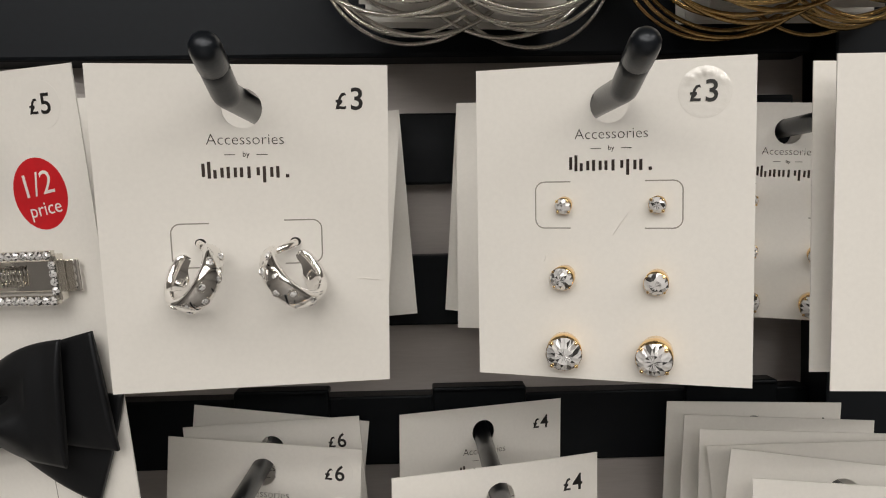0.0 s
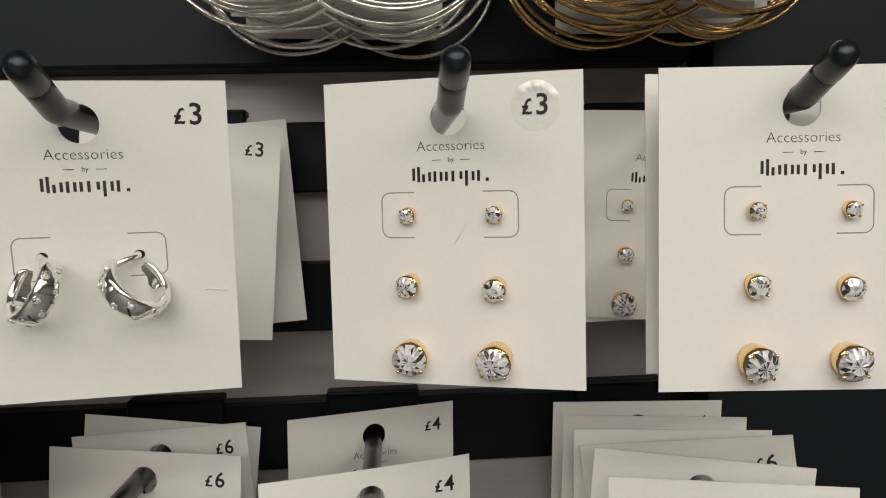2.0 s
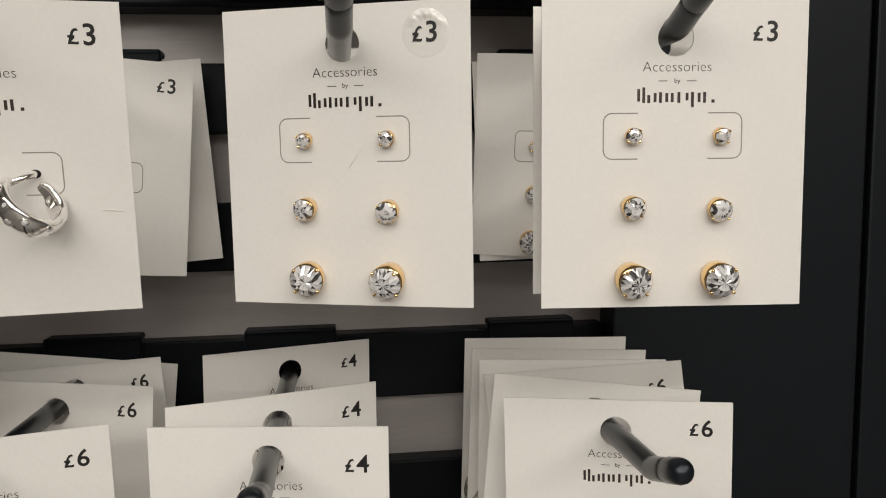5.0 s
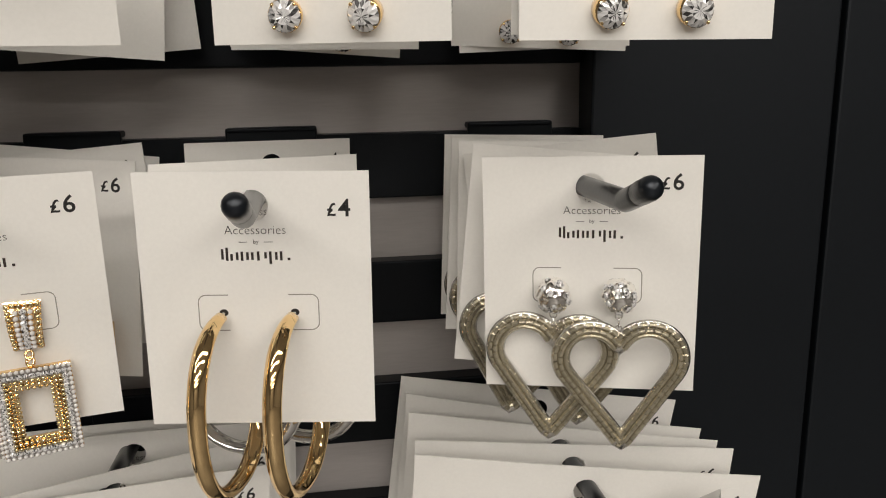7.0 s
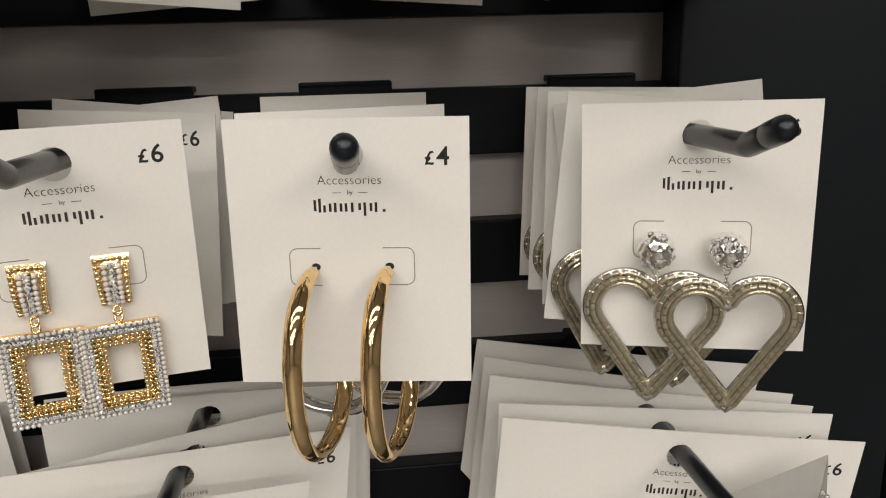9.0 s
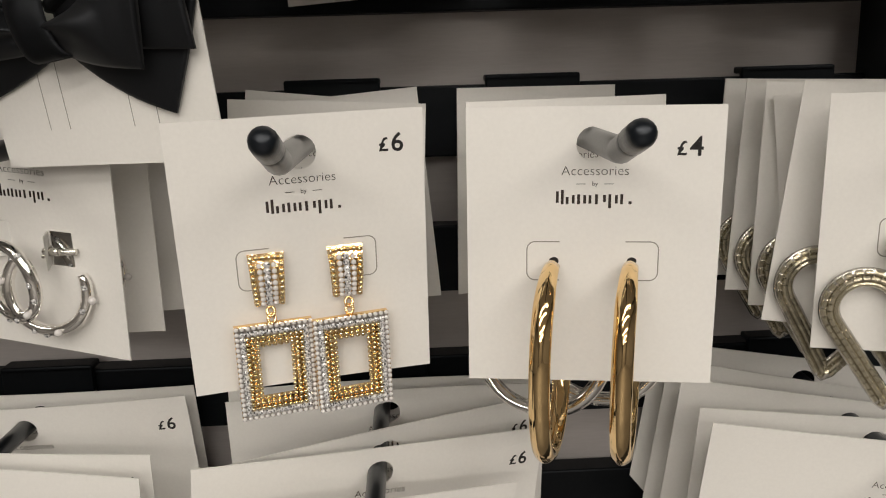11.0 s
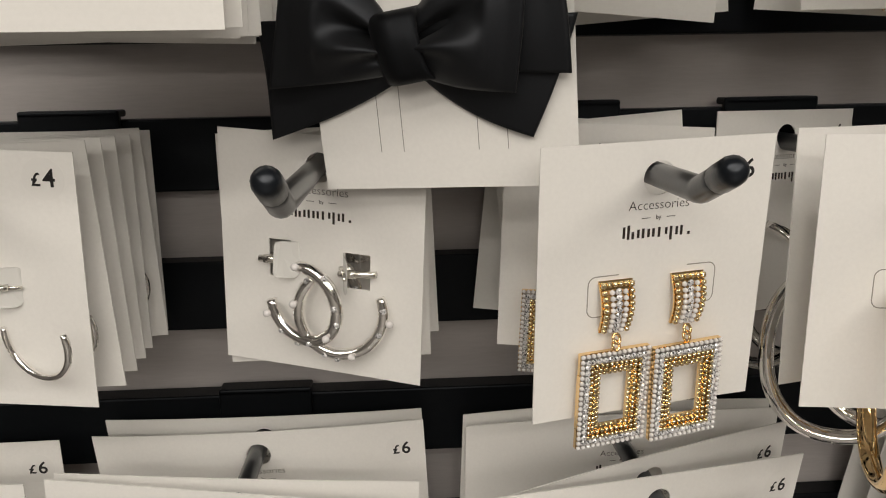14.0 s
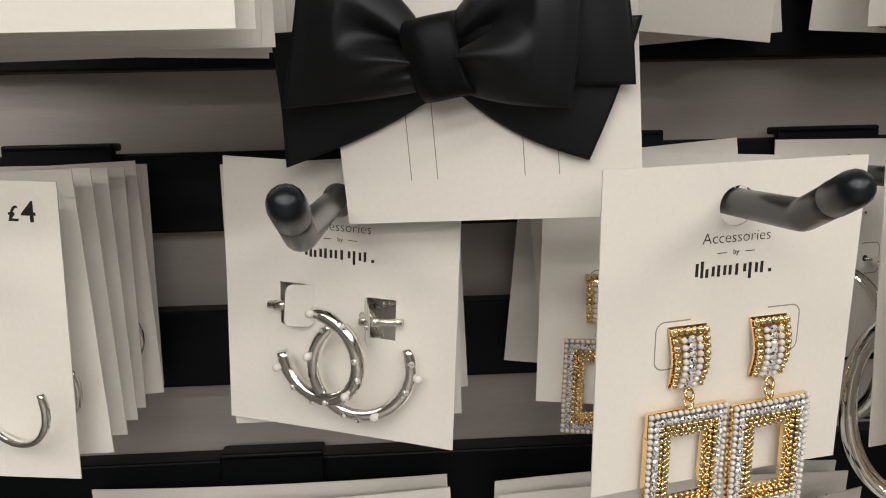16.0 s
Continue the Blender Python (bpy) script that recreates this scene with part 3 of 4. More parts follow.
def heart_earring(parent, x, z, y, front, swing, seed, loose):
    rnd = random.Random(seed)
    m = pose(x, front(x, z), z)
    ball = bmesh.new()
    add_ball(ball, (0, -0.0048, 0), 0.0054, 4)
    for v in ball.verts:
        d = noise.noise(v.co * 620)
        v.co += (v.co - Vector((0, -0.0048, 0))).normalized() * 0.0010 * d
    e = part("drop_earring", ball, SILVER, parent, "silver ball top set with crystals", smooth=True, m=m)
    gems = bmesh.new()
    for i in range(17):
        d = Vector((rnd.gauss(0, 1), -abs(rnd.gauss(0.6, 0.8)), rnd.gauss(0, 1))).normalized()
        g = gem_bm(bmesh.new(), (0, 0, 0), 0.00108, 0.0005, rnd.uniform(0, 3))
        g.transform(Matrix.Translation(Vector((0, -0.0048, 0)) + d * 0.0055) @ Vector((0, -1, 0)).rotation_difference(d).to_matrix().to_4x4())
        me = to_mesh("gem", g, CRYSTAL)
        gems.from_mesh(me)
        bpy.data.meshes.remove(me)
    tagged(part("crystal_setting", gems, CRYSTAL, e), kind="stuff")
    link = bmesh.new()
    for k, (lz, turn) in enumerate(((-0.0062, 0), (-0.0088, 90), (-0.0113, 0))):
        c = math.cos(math.radians(turn))
        s = math.sin(math.radians(turn))
        add_sweep(link, [(0.0011 * math.cos(a) * c, -0.0042 + 0.0011 * math.cos(a) * s, lz + 0.0016 * math.sin(a)) for a in (2 * math.pi * i / 14 for i in range(14))],
                  0.00028, seg=6, closed=True, up=Vector((s, -c, 0)) if k == 1 else Vector((0, 1, 0)))
    part("link", link, SILVER, e, smooth=True)
    w, h = 0.0368, 0.0386
    line = heart_line(156, w, h)
    shift = pose(0, y, -0.0093, 0, swing, 0)
    frame_bm = sweep(line, 0.0030, 0.0009, seg=10, closed=True, up=Vector((0, 1, 0)))
    rim = part("heart_frame", frame_bm, SILVER_DULL, e, "silver heart frame", smooth=True, m=shift)
    tubes, count = bmesh.new(), len(line)
    for strand, (off, out) in enumerate(((-0.00165, 0.0009), (0.0, 0.0015), (0.00165, 0.0009))):
        for k in range(0, count, 3):
            q0, q1 = (line[(k + strand) % count], line[(k + strand + 3) % count])
            way = q1 - q0
            nrm = Vector((-way.z, 0, way.x)).normalized()
            mid = (q0 + q1) / 2 + nrm * off + Vector((0, -out, 0))
            half = way.length * 0.45 * (1 + 0.08 * rnd.uniform(-1, 1))
            if loose:
                key = "tube_bead"
                if key not in UNIT:
                    UNIT[key] = to_mesh(key, sweep([(-1, 0, 0), (-0.93, 0, 0), (0.93, 0, 0), (1, 0, 0)], 0.00088, seg=10, scale=lambda u: 0.86 if u in (0, 1) else 1), CHAMPAGNE, False)
                turn = Matrix(((way.normalized()), Vector((0, 1, 0)), way.normalized().cross(Vector((0, 1, 0))))).transposed().to_4x4()
                part("tube_bead", UNIT[key], None, e, m=shift @ Matrix.Translation(mid) @ turn @ Matrix.Diagonal((half, 1, 1, 1)))
            else:
                add_sweep(tubes, [mid - way.normalized() * half, mid + way.normalized() * half], 0.00088, seg=8, up=Vector((0, 1, 0)))
    if not loose:
        tagged(part("tube_bead_trim", tubes, CHAMPAGNE, rim, "champagne glass tube beads"), kind="stuff")
    return e


def fill_hearts(t, front, loose=False):
    heart_earring(t, -0.0112, -0.0335, -0.0034, front, 2, 4, loose)
    heart_earring(t, 0.0092, -0.0335, -0.0088, front, -2, 9, loose)


HEART_CUTS = ((-1, -0.0090, -0.0315), (1, 0.0075, -0.0315))


def square_drop(parent, x, z, front, seed, loose):
    """A gold drop: curved beaded top and an open rectangle edged with pearls, crystals and gold beads."""
    m = pose(x, front(x, z) - 0.0008, z)
    top = bmesh.new()
    n = 8
    rows = []
    for i in range(n + 1):
        u = i / n
        zz = 0.0072 - 0.0144 * u
        half = 0.0049 - 0.0008 * u
        y = 0.0009 - 0.0020 * math.sin(math.pi * u)
        rows.append((zz, half, y))
    for (za, ha, ya), (zb, hb, yb) in zip(rows, rows[1:]):
        vs = [top.verts.new(c) for c in ((-ha, ya, za), (ha, ya, za), (hb, yb, zb), (-hb, yb, zb))]
        top.faces.new(vs)
    bmesh.ops.remove_doubles(top, verts=top.verts, dist=1e-6)
    bmesh.ops.solidify(top, geom=list(top.faces), thickness=0.0007)
    e = part("drop_earring", top, GOLD, parent, "gold beaded clip top", m=m)
    gold, pearl, gems = [], [], []
    for i in range(9):
        u = (i + 0.5) / 9
        zz, half = 0.0072 - 0.0144 * u, 0.0049 - 0.0008 * u
        y = -0.0006 - 0.0020 * math.sin(math.pi * u)
        for s in (-1, 1):
            gold.append((s * (half - 0.0008), y - 0.0003, zz))
            if i:
                pearl.append((s * 0.0020 * (half / 0.0049), y - 0.0004, zz))
        if i:
            gems.append((0, y - 0.0002, zz))
    gold += [(-0.0041 + 0.00164 * i, -0.0012, 0.0067) for i in range(6)]
    bead_row("gold_bead", gold, 0.0009, GOLD_BEAD, e, loose, (1, 0.9, 1))
    bead_row("pearl", pearl, 0.00086, PEARL, e, loose, label="small white pearls")
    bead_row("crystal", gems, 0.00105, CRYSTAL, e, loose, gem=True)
    ring = bmesh.new()
    for lz in (-0.0085, -0.0106):
        add_sweep(ring, [(0.0010 * math.cos(a), -0.0022 + 0.0006 * math.sin(a), lz + 0.0012 * math.sin(a)) for a in (2 * math.pi * i / 14 for i in range(14))],
                  0.00045, seg=8, closed=True, up=Vector((0, 1, 0)))
    part("link", ring, GOLD, e, smooth=True)
    # the open rectangle, hung below
    W, H, cz, yf = 0.0214, 0.0288, -0.0264, -0.0022
    ow, oh, iw, ih = W / 2, H / 2, 0.0047, 0.0080
    frame_bm = bmesh.new()
    add_box(frame_bm, -ow, ow, yf, yf + 0.0018, ih, oh, 0.0003)
    add_box(frame_bm, -ow, ow, yf, yf + 0.0018, -oh, -ih, 0.0003)
    add_box(frame_bm, -ow, -iw, yf + 0.00005, yf + 0.00175, -ih, ih)
    add_box(frame_bm, iw, ow, yf + 0.00005, yf + 0.00175, -ih, ih)
    drop = part("open_rectangle", frame_bm, GOLD, parent, "gold open rectangle edged with pearls and crystals",
                m=m @ pose(0, (0.0, -0.0016)[seed - 1], cz, 0, (0.6, -0.6)[seed - 1], (3.5, 3.0)[seed - 1]))

    inlay = bmesh.new()
    for x0, x1, z0, z1 in ((-ow + 0.0003, ow - 0.0003, ih + 0.0030, oh - 0.0003), (-ow + 0.0003, ow - 0.0003, -oh + 0.0003, -ih - 0.0030),
                           (-ow + 0.0003, -iw - 0.0030, -ih - 0.0030, ih + 0.0030), (iw + 0.0030, ow - 0.0003, -ih - 0.0030, ih + 0.0030)):
        add_box(inlay, x0, x1, yf - 0.0002, yf + 0.0002, z0, z1)
    part("inlay", inlay, INLAY, drop, "silver inlay under the pearls")

    def around(hw, hh, pitch):
        nx, nz = max(2, round(2 * hw / pitch)), max(2, round(2 * hh / pitch))
        pts = []
        for i in range(nx):
            pts += [(-hw + 2 * hw * i / nx, hh), (hw - 2 * hw * i / nx, -hh)]
        for i in range(nz):
            pts += [(hw, hh - 2 * hh * i / nz), (-hw, -hh + 2 * hh * i / nz)]
        return pts

    bead_row("pearl", [(px, yf - 0.0003, pz) for px, pz in around(ow - 0.0006, oh - 0.0006, 0.00150)], 0.00074, PEARL, drop, loose, label="row of small white pearls")
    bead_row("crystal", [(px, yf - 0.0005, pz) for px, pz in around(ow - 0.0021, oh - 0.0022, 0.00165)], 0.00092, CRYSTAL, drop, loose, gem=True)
    for hw, hh, sink in ((iw + 0.0027, ih + 0.0028, -0.0006), (iw + 0.0014, ih + 0.0014, -0.0003), (iw + 0.0001, ih + 0.0001, 0.0003)):
        bead_row("gold_bead", [(px, yf + sink, pz) for px, pz in around(hw, hh, 0.00150)], 0.00074, GOLD_BEAD, drop, loose)
    return e


def fill_squares(t, front, loose=False, spread=0.0):
    square_drop(t, -0.0111 - spread, -0.0342, front, 1, loose)
    square_drop(t, 0.0103 + spread, -0.0341, front, 2, loose)


SQUARE_CUTS = ((-1, -0.0100, -0.0314), (1, 0.0103, -0.0306))


def open_hoop(parent, x, z, y, r, tube, a0, a1, turn, tilt, pearls, seed):
    """A round C-shaped tube hoop facing the viewer."""
    n = 40
    pts = []
    for i in range(n + 1):
        a = math.radians(a0 + (a1 - a0) * i / n)
        pts.append((r * math.cos(a), 0, r * math.sin(a)))
    bm = sweep(pts, tube, seg=14, up=Vector((0, 1, 0)), scale=lambda u: 1.0 if 0.03 < u < 0.97 else 0.86)
    e = part("hoop_earring", bm, SILVER, parent, "open polished silver hoop", smooth=True, m=pose(x, y, z, tilt, 0, turn))
    rnd = random.Random(seed)
    for angle, out, kind in pearls:
        a = math.radians(angle)
        d = Vector((out * math.cos(a), -math.sqrt(1 - out * out), out * math.sin(a)))
        c = Vector((r * math.cos(a), 0, r * math.sin(a))) + d * tube
        if kind == "pearl":
            ball = bmesh.new()
            add_ball(ball, c + d * 0.0007, 0.00125, 2)
            part("pearl", ball, PEARL, e, "small set pearl", smooth=True)
        else:
            rot = Vector((0, -1, 0)).rotation_difference(d).to_matrix().to_4x4()
            gem = gem_bm(bmesh.new(), (0, 0, 0), 0.0010, 0.0006, rnd.uniform(0, 3))
            gem.transform(Matrix.Translation(c) @ rot)
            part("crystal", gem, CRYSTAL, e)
    return e


def folded_tab(t, front, x, z, turn, label, pinned=True):
    """A rounded tab of the card folded out round the earring's post."""
    bm = bmesh.new()
    ring = []
    for cx, cz, a0 in ((0.0022, 0.0040, 0), (-0.0022, 0.0040, 90), (-0.0022, -0.0040, 180), (0.0022, -0.0040, 270)):
        for i in range(5):
            a = math.radians(a0 + 22.5 * i)
            px, pz = cx + 0.0020 * math.cos(a), cz + 0.0020 * math.sin(a)
            ring.append(bm.verts.new((px, 45 * px * px, pz)))
    bm.faces.new(ring)
    bmesh.ops.solidify(bm, geom=list(bm.faces), thickness=0.0005)
    tab = part("folded_tab", bm, PLASTIC, t, label, m=pose(x, front(x, z) - 0.0026, z, 0, 4, turn))
    if not pinned:
        return
    pin = bmesh.new()
    add_sweep(pin, [(-0.0052, 0, 0.0006), (-0.0012, 0, 0), (0.0004, 0, 0)], 0.0011, seg=10, up=Vector((0, 1, 0)))
    add_sweep(pin, [(0.0002, 0, 0), (0.0040, 0, -0.0002)], 0.0006, seg=8, up=Vector((0, 1, 0)))
    part("post", pin, SILVER_DULL, tab, "silver earring post", smooth=True)


S_CUTS = ((-0.0172, -0.0098, -0.0362, -0.0240), (0.0082, 0.0165, -0.0372, -0.0258))


BACK_STONES = ((138, 0.5, "crystal"), (172, 0.5, "pearl"), (222, 0.3, "crystal"), (252, 0.5, "crystal"), (268, 0.8, "crystal"), (288, 0.2, "pearl"), (335, 0.2, "crystal"), (352, 0.9, "pearl"), (368, 0.2, "crystal"))
FRONT_STONES = ((92, 0.3, "pearl"), (50, 0.8, "crystal"), (8, 0.2, "crystal"), (-16, 0.6, "crystal"), (-42, 0.2, "pearl"), (-78, 0.2, "crystal"), (-100, 0.8, "crystal"), (-128, 0.3, "crystal"), (-158, 0.7, "pearl"))


def fill_pearl_hoops(t, front):
    folded_tab(t, front, -0.0100, -0.0296, 30, "folded white card tab", False)
    folded_tab(t, front, 0.0086, -0.0318, -62, "folded white card tab")
    for x0, x1, zp in ((-0.0200, -0.0125, -0.0300), (0.0068, 0.0190, -0.0318)):
        pin = sweep([(x0, -0.0016, zp - 0.0006), (x1, -0.0016, zp + 0.0006)], 0.0011, seg=10, up=Vector((0, 1, 0)))
        add_sweep(pin, [(x0 + 0.0018, -0.0016, zp - 0.0005), (x0 + 0.0058, -0.0016, zp)], 0.0014, seg=12, up=Vector((0, 1, 0)))
        part("post", pin, SILVER_DULL, t, "silver earring post", smooth=True)
    open_hoop(t, 0.0085, -0.0440, front(0, 0) - 0.0042, 0.0134, 0.0019, 128, 385, 8, -6, BACK_STONES, 2)
    open_hoop(t, -0.0022, -0.0412, front(0, 0) - 0.0080, 0.0123, 0.0020, 96, -175, -12, 4, FRONT_STONES, 6)


def fill_half_hoops(t, front):
    for x, k in ((-0.0095, 1), (0.0120, 2)):
        folded_tab(t, front, x * 1.0, -0.0290, 30, "folded white card tab")
        open_hoop(t, x + 0.0075, -0.0440, front(0, 0) - 0.0045, 0.0118, 0.0011, 20, -190, -20, 6, (), k)


# ---------------------------------------------------------------- top row: cards on their hooks
STUDS = "white card with three pairs of gold crystal stud earrings"
CHUNKY = "white card with wide silver crystal-set hoop earrings"
first_chunky = earring_card((-0.0395, 0.1867, 1.32335, 10.4, -0.25, 7.5), "3", CHUNKY, fill_chunky, h=0.0780, brackets=CHUNKY_CUTS, price_z=0.0018)
earring_card((-0.0390, 0.2795, 1.3243, 1.7, 4.5, 7.6), "3", CHUNKY, None, brackets=CHUNKY_CUTS, bend=0.001)
earring_card((-0.0385, 0.3030, 1.3243, -1.0, -4.1, -0.7), "3", CHUNKY, None, brackets=CHUNKY_CUTS)
first_studs = earring_card((0.0471, 0.1949, 1.3242, 1.8, 0.6, -20.0), "3", STUDS, fill_studs, h=0.0780, brackets=STUD_CUTS, price_z=0.0018, price_x=-0.0026, bend=0.0006, shiny=True)
earring_card((0.0470, 0.2900, 1.3243, 3.9, 5.0, -14.9), "3", STUDS, fill_studs, brackets=STUD_CUTS)
earring_card((0.0468, 0.2650, 1.3243, 3.0, 1.0, -12.0), "3", STUDS, None, brackets=STUD_CUTS)
earring_card((0.1303, 0.1795, 1.32325, 0.7, 0.5, -4.7), "3", STUDS, fill_studs, w=0.0678, h=0.0780, brackets=STUD_CUTS, price_z=0.0013, price_x=-0.0020)
earring_card((0.1310, 0.1949, 1.3238, -0.8, 0.8, -0.5), "3", STUDS, fill_studs, brackets=STUD_CUTS)
earring_card((0.1302, 0.2778, 1.3243, 4.5, 3.0, -14.0), "3", STUDS, fill_studs, brackets=STUD_CUTS)
earring_card((0.1302, 0.2860, 1.3243, 1.5, -1.5, -6.0), "3", STUDS, None, brackets=STUD_CUTS)

# a stack of wider cards at the far hook
for i in range(7):
    earring_card((-0.209, 0.188 + 0.0085 * i, 1.3243, 1.0, (0.4, -1, 1.2, 0.3, -0.6, 1.5, -1.2)[i], (-4, -1, 2, -2, 3, 1, 2)[i]), "6",
                 "wide white earring card in a full stack", None, w=0.104, h=0.0845, name="wide_earring_card")

# ---------------------------------------------------------------- middle row
PEARLY = "white card with open silver hoops set with pearls"
earring_card((-0.1450, 0.2467, 1.2127, 4.8, 4.6, -18.2), "4", PEARLY, fill_pearl_hoops, cuts=S_CUTS, bend=-0.0003)
earring_card((-0.1459, 0.2659, 1.2126, 0.0, -0.1, 0.1), "4", PEARLY, fill_pearl_hoops, cuts=S_CUTS)
earring_card((-0.1440, 0.2879, 1.2128, 0.0, -1.8, 0.1), "4", PEARLY, None, cuts=S_CUTS)
DROPS = "white card with gold rectangle drop earrings edged in pearls"
earring_card((-0.0539, 0.2080, 1.2120, 6.5, -1.2, 12.3), "6", DROPS, lambda t, front: fill_squares(t, front, True), brackets=SQUARE_CUTS, price_z=0.0006, bend=-0.0005)
earring_card((-0.0528, 0.2655, 1.2128, -2.0, 2.6, -9.5), "6", DROPS, lambda t, front: fill_squares(t, front, spread=0.0042), brackets=SQUARE_CUTS)
earring_card((-0.0540, 0.2900, 1.2134, 0.0, -4.9, -10.0), "6", DROPS, None, brackets=SQUARE_CUTS)
earring_card((-0.0537, 0.3040, 1.2130, 0.0, 6.1, -3.3), "6", DROPS, None, brackets=SQUARE_CUTS)
OVALS = "white card with large polished %s oval hoop earrings"
earring_card((0.0234, 0.2052, 1.2118, 1.6, 0.7, -7.8), "4", OVALS % "gold", fill_oval(GOLD, "large polished gold hoop"), brackets=OVAL_CUTS, price_z=-0.0011)
earring_card((0.0236, 0.2363, 1.2126, 0.2, 0.3, 17.8), "4", OVALS % "silver", fill_oval(SILVER, "large polished silver hoop", 48), brackets=OVAL_CUTS, bend=0.0008)
earring_card((0.0238, 0.3000, 1.2146, 0.4, 0.9, 20.4), "4", OVALS % "silver", fill_oval(SILVER, "large polished silver hoop", 25), brackets=OVAL_CUTS)
HEARTS = "white card with champagne beaded heart drop earrings"
earring_card((0.1254, 0.2104, 1.2125, 3.3, -0.2, -17.2), "6", HEARTS, lambda t, front: fill_hearts(t, front, True), brackets=HEART_CUTS, price_z=0.0015)
earring_card((0.1257, 0.2318, 1.2126, 2.4, 5.7, -8.9), "6", HEARTS, fill_hearts, brackets=HEART_CUTS)
earring_card((0.1260, 0.2454, 1.2140, -0.3, -6.1, -19.7), "6", HEARTS, None, brackets=HEART_CUTS)
earring_card((0.1260, 0.2580, 1.2140, -0.1, 1.5, -5.6), "6", HEARTS, fill_hearts, brackets=HEART_CUTS)
earring_card((0.1260, 0.2760, 1.2140, 1.0, 2.8, -2.0), "6", HEARTS, fill_hearts, brackets=HEART_CUTS)
earring_card((0.1265, 0.2980, 1.2142, 2.6, 1.9, 0.0), "6", HEARTS, fill_hearts, brackets=HEART_CUTS)
HALVES = "white card with thin silver half hoop earrings"
for p in ((-0.2429, 0.2308, 1.2124, 4.8, 2.9, -4.6), (-0.2431, 0.2410, 1.2124, 4.8, -1.4, -2.8), (-0.2435, 0.2530, 1.2124, 5.0, -1.2, -1.0),
          (-0.2438, 0.2651, 1.2124, 5.2, -0.5, 0.6), (-0.2440, 0.2780, 1.2125, 4.2, 0.5, 2.7), (-0.2439, 0.2885, 1.2126, 3.1, -1.9, 4.5),
          (-0.2442, 0.2990, 1.2126, 3.6, 0.6, 6.0)):
    earring_card(p, "4", HALVES, fill_half_hoops, price_z=0.0022)

# ---------------------------------------------------------------- bottom row: wide cards seen from above
WIDE = "wide white earring card hanging in a stack"
for p, w, bend in (((0.1335, 0.3020, 1.1018, 0.0, 7.3, -6.0), 0.124, 0.001), ((0.1331, 0.2798, 1.0997, 0.0, 7.0, -11.9), 0.124, 0.002),
                   ((0.1332, 0.2650, 1.0997, 0.0, 6.0, -10.2), 0.124, 0.001), ((0.1335, 0.2491, 1.0997, 0.0, 3.3, -7.3), 0.122, 0.0),
                   ((0.1325, 0.2305, 1.0997, 0.0, 5.2, -7.8), 0.125, 0.001),
                   ((-0.0370, 0.3025, 1.1006, 0.0, 1.6, 5.5), 0.127, -0.003), ((-0.0375, 0.2920, 1.1003, 0.0, 0.4, 3.6), 0.124, -0.002), ((-0.0367, 0.2575, 1.1006, 0.0, 0.0, 22.5), 0.123, -0.0015),
                   ((-0.0391, 0.2428, 1.1004, 0.0, 4.3, 18.2), 0.121, 0.0005), ((-0.0370, 0.2092, 1.1003, 0.0, 9.5, 27.0), 0.092, 0.0),
                   ((-0.1776, 0.3040, 1.0999, 0.0, -1.2, -3.0), 0.125, 0.002), ((-0.1777, 0.2900, 1.0999, 0.0, -2.1, -3.0), 0.126, 0.003),
                   ((-0.3143, 0.2900, 1.0999, 0.0, 1.5, 1.0), 0.125, 0.002), ((-0.3138, 0.2620, 1.0999, 0.0, 2.5, -1.5), 0.1255, 0.001),
                   ((-0.1785, 0.2542, 1.0997, 0.0, 3.0, -2.1), 0.121, 0.001), ((-0.1785, 0.2450, 1.0997, 0.0, 5.0, -4.0), 0.121, 0.0)):
    p = (*p[:3], 7.0, *p[4:])
    wide = earring_card(p, "6", WIDE, None, w=w, h=0.11, bend=bend, price_z=-0.0018, name="wide_earring_card")
    if p[0] == 0.1325:
        # a folded paper corner stands out before the nearest wide card, with a few crystals hanging at its fold
        flap = bmesh.new()
        peak, left, fold, right = (flap.verts.new(v) for v in ((0.1707, 0.205, 1.1101), (0.0765, 0.228, 1.0600), (0.1625, 0.2030, 1.0600), (0.1812, 0.2180, 1.0600)))
        flap.faces.new((peak, left, fold))
        flap.faces.new((peak, fold, right))
        bmesh.ops.solidify(flap, geom=list(flap.faces), thickness=0.0003)
        back = pose(*p).inverted()
        part("paper_flap", flap, FLAP, wide, "folded translucent paper corner", m=back)
        for k in range(4):
            part("crystal", gem_bm(bmesh.new(), (0.1680 + 0.0012 * (k % 2) + 0.0004 * k, 0.2020, 1.0985 - 0.0016 * k), 0.0009, 0.0006, k), CRYSTAL, wide, m=back)



# fine scuffs and creases on the boards
def crease(card, x0, z0, x1, z1):
    part("crease", sweep([(x0, -0.0002, z0), ((x0 + x1) / 2, -0.00025, (z0 + z1) / 2 + 0.0002), (x1, -0.0002, z1)], 0.00011, 0.00005, seg=6,
                         up=Vector((0, 1, 0)), scale=lambda u: 0.3 + 0.7 * math.sin(math.pi * u)), CARD, card, "fine raised crease", smooth=True)


for card, marks in ((first_chunky, ((0.0258, -0.0412, 0.0312, -0.0418), (-0.0065, -0.0245, -0.0052, -0.0238))),
                    (first_studs, ((0.0010, -0.0318, 0.0048, -0.0262), (-0.0160, -0.0385, -0.0152, -0.0365)))):
    for mark in marks:
        crease(card, *mark)


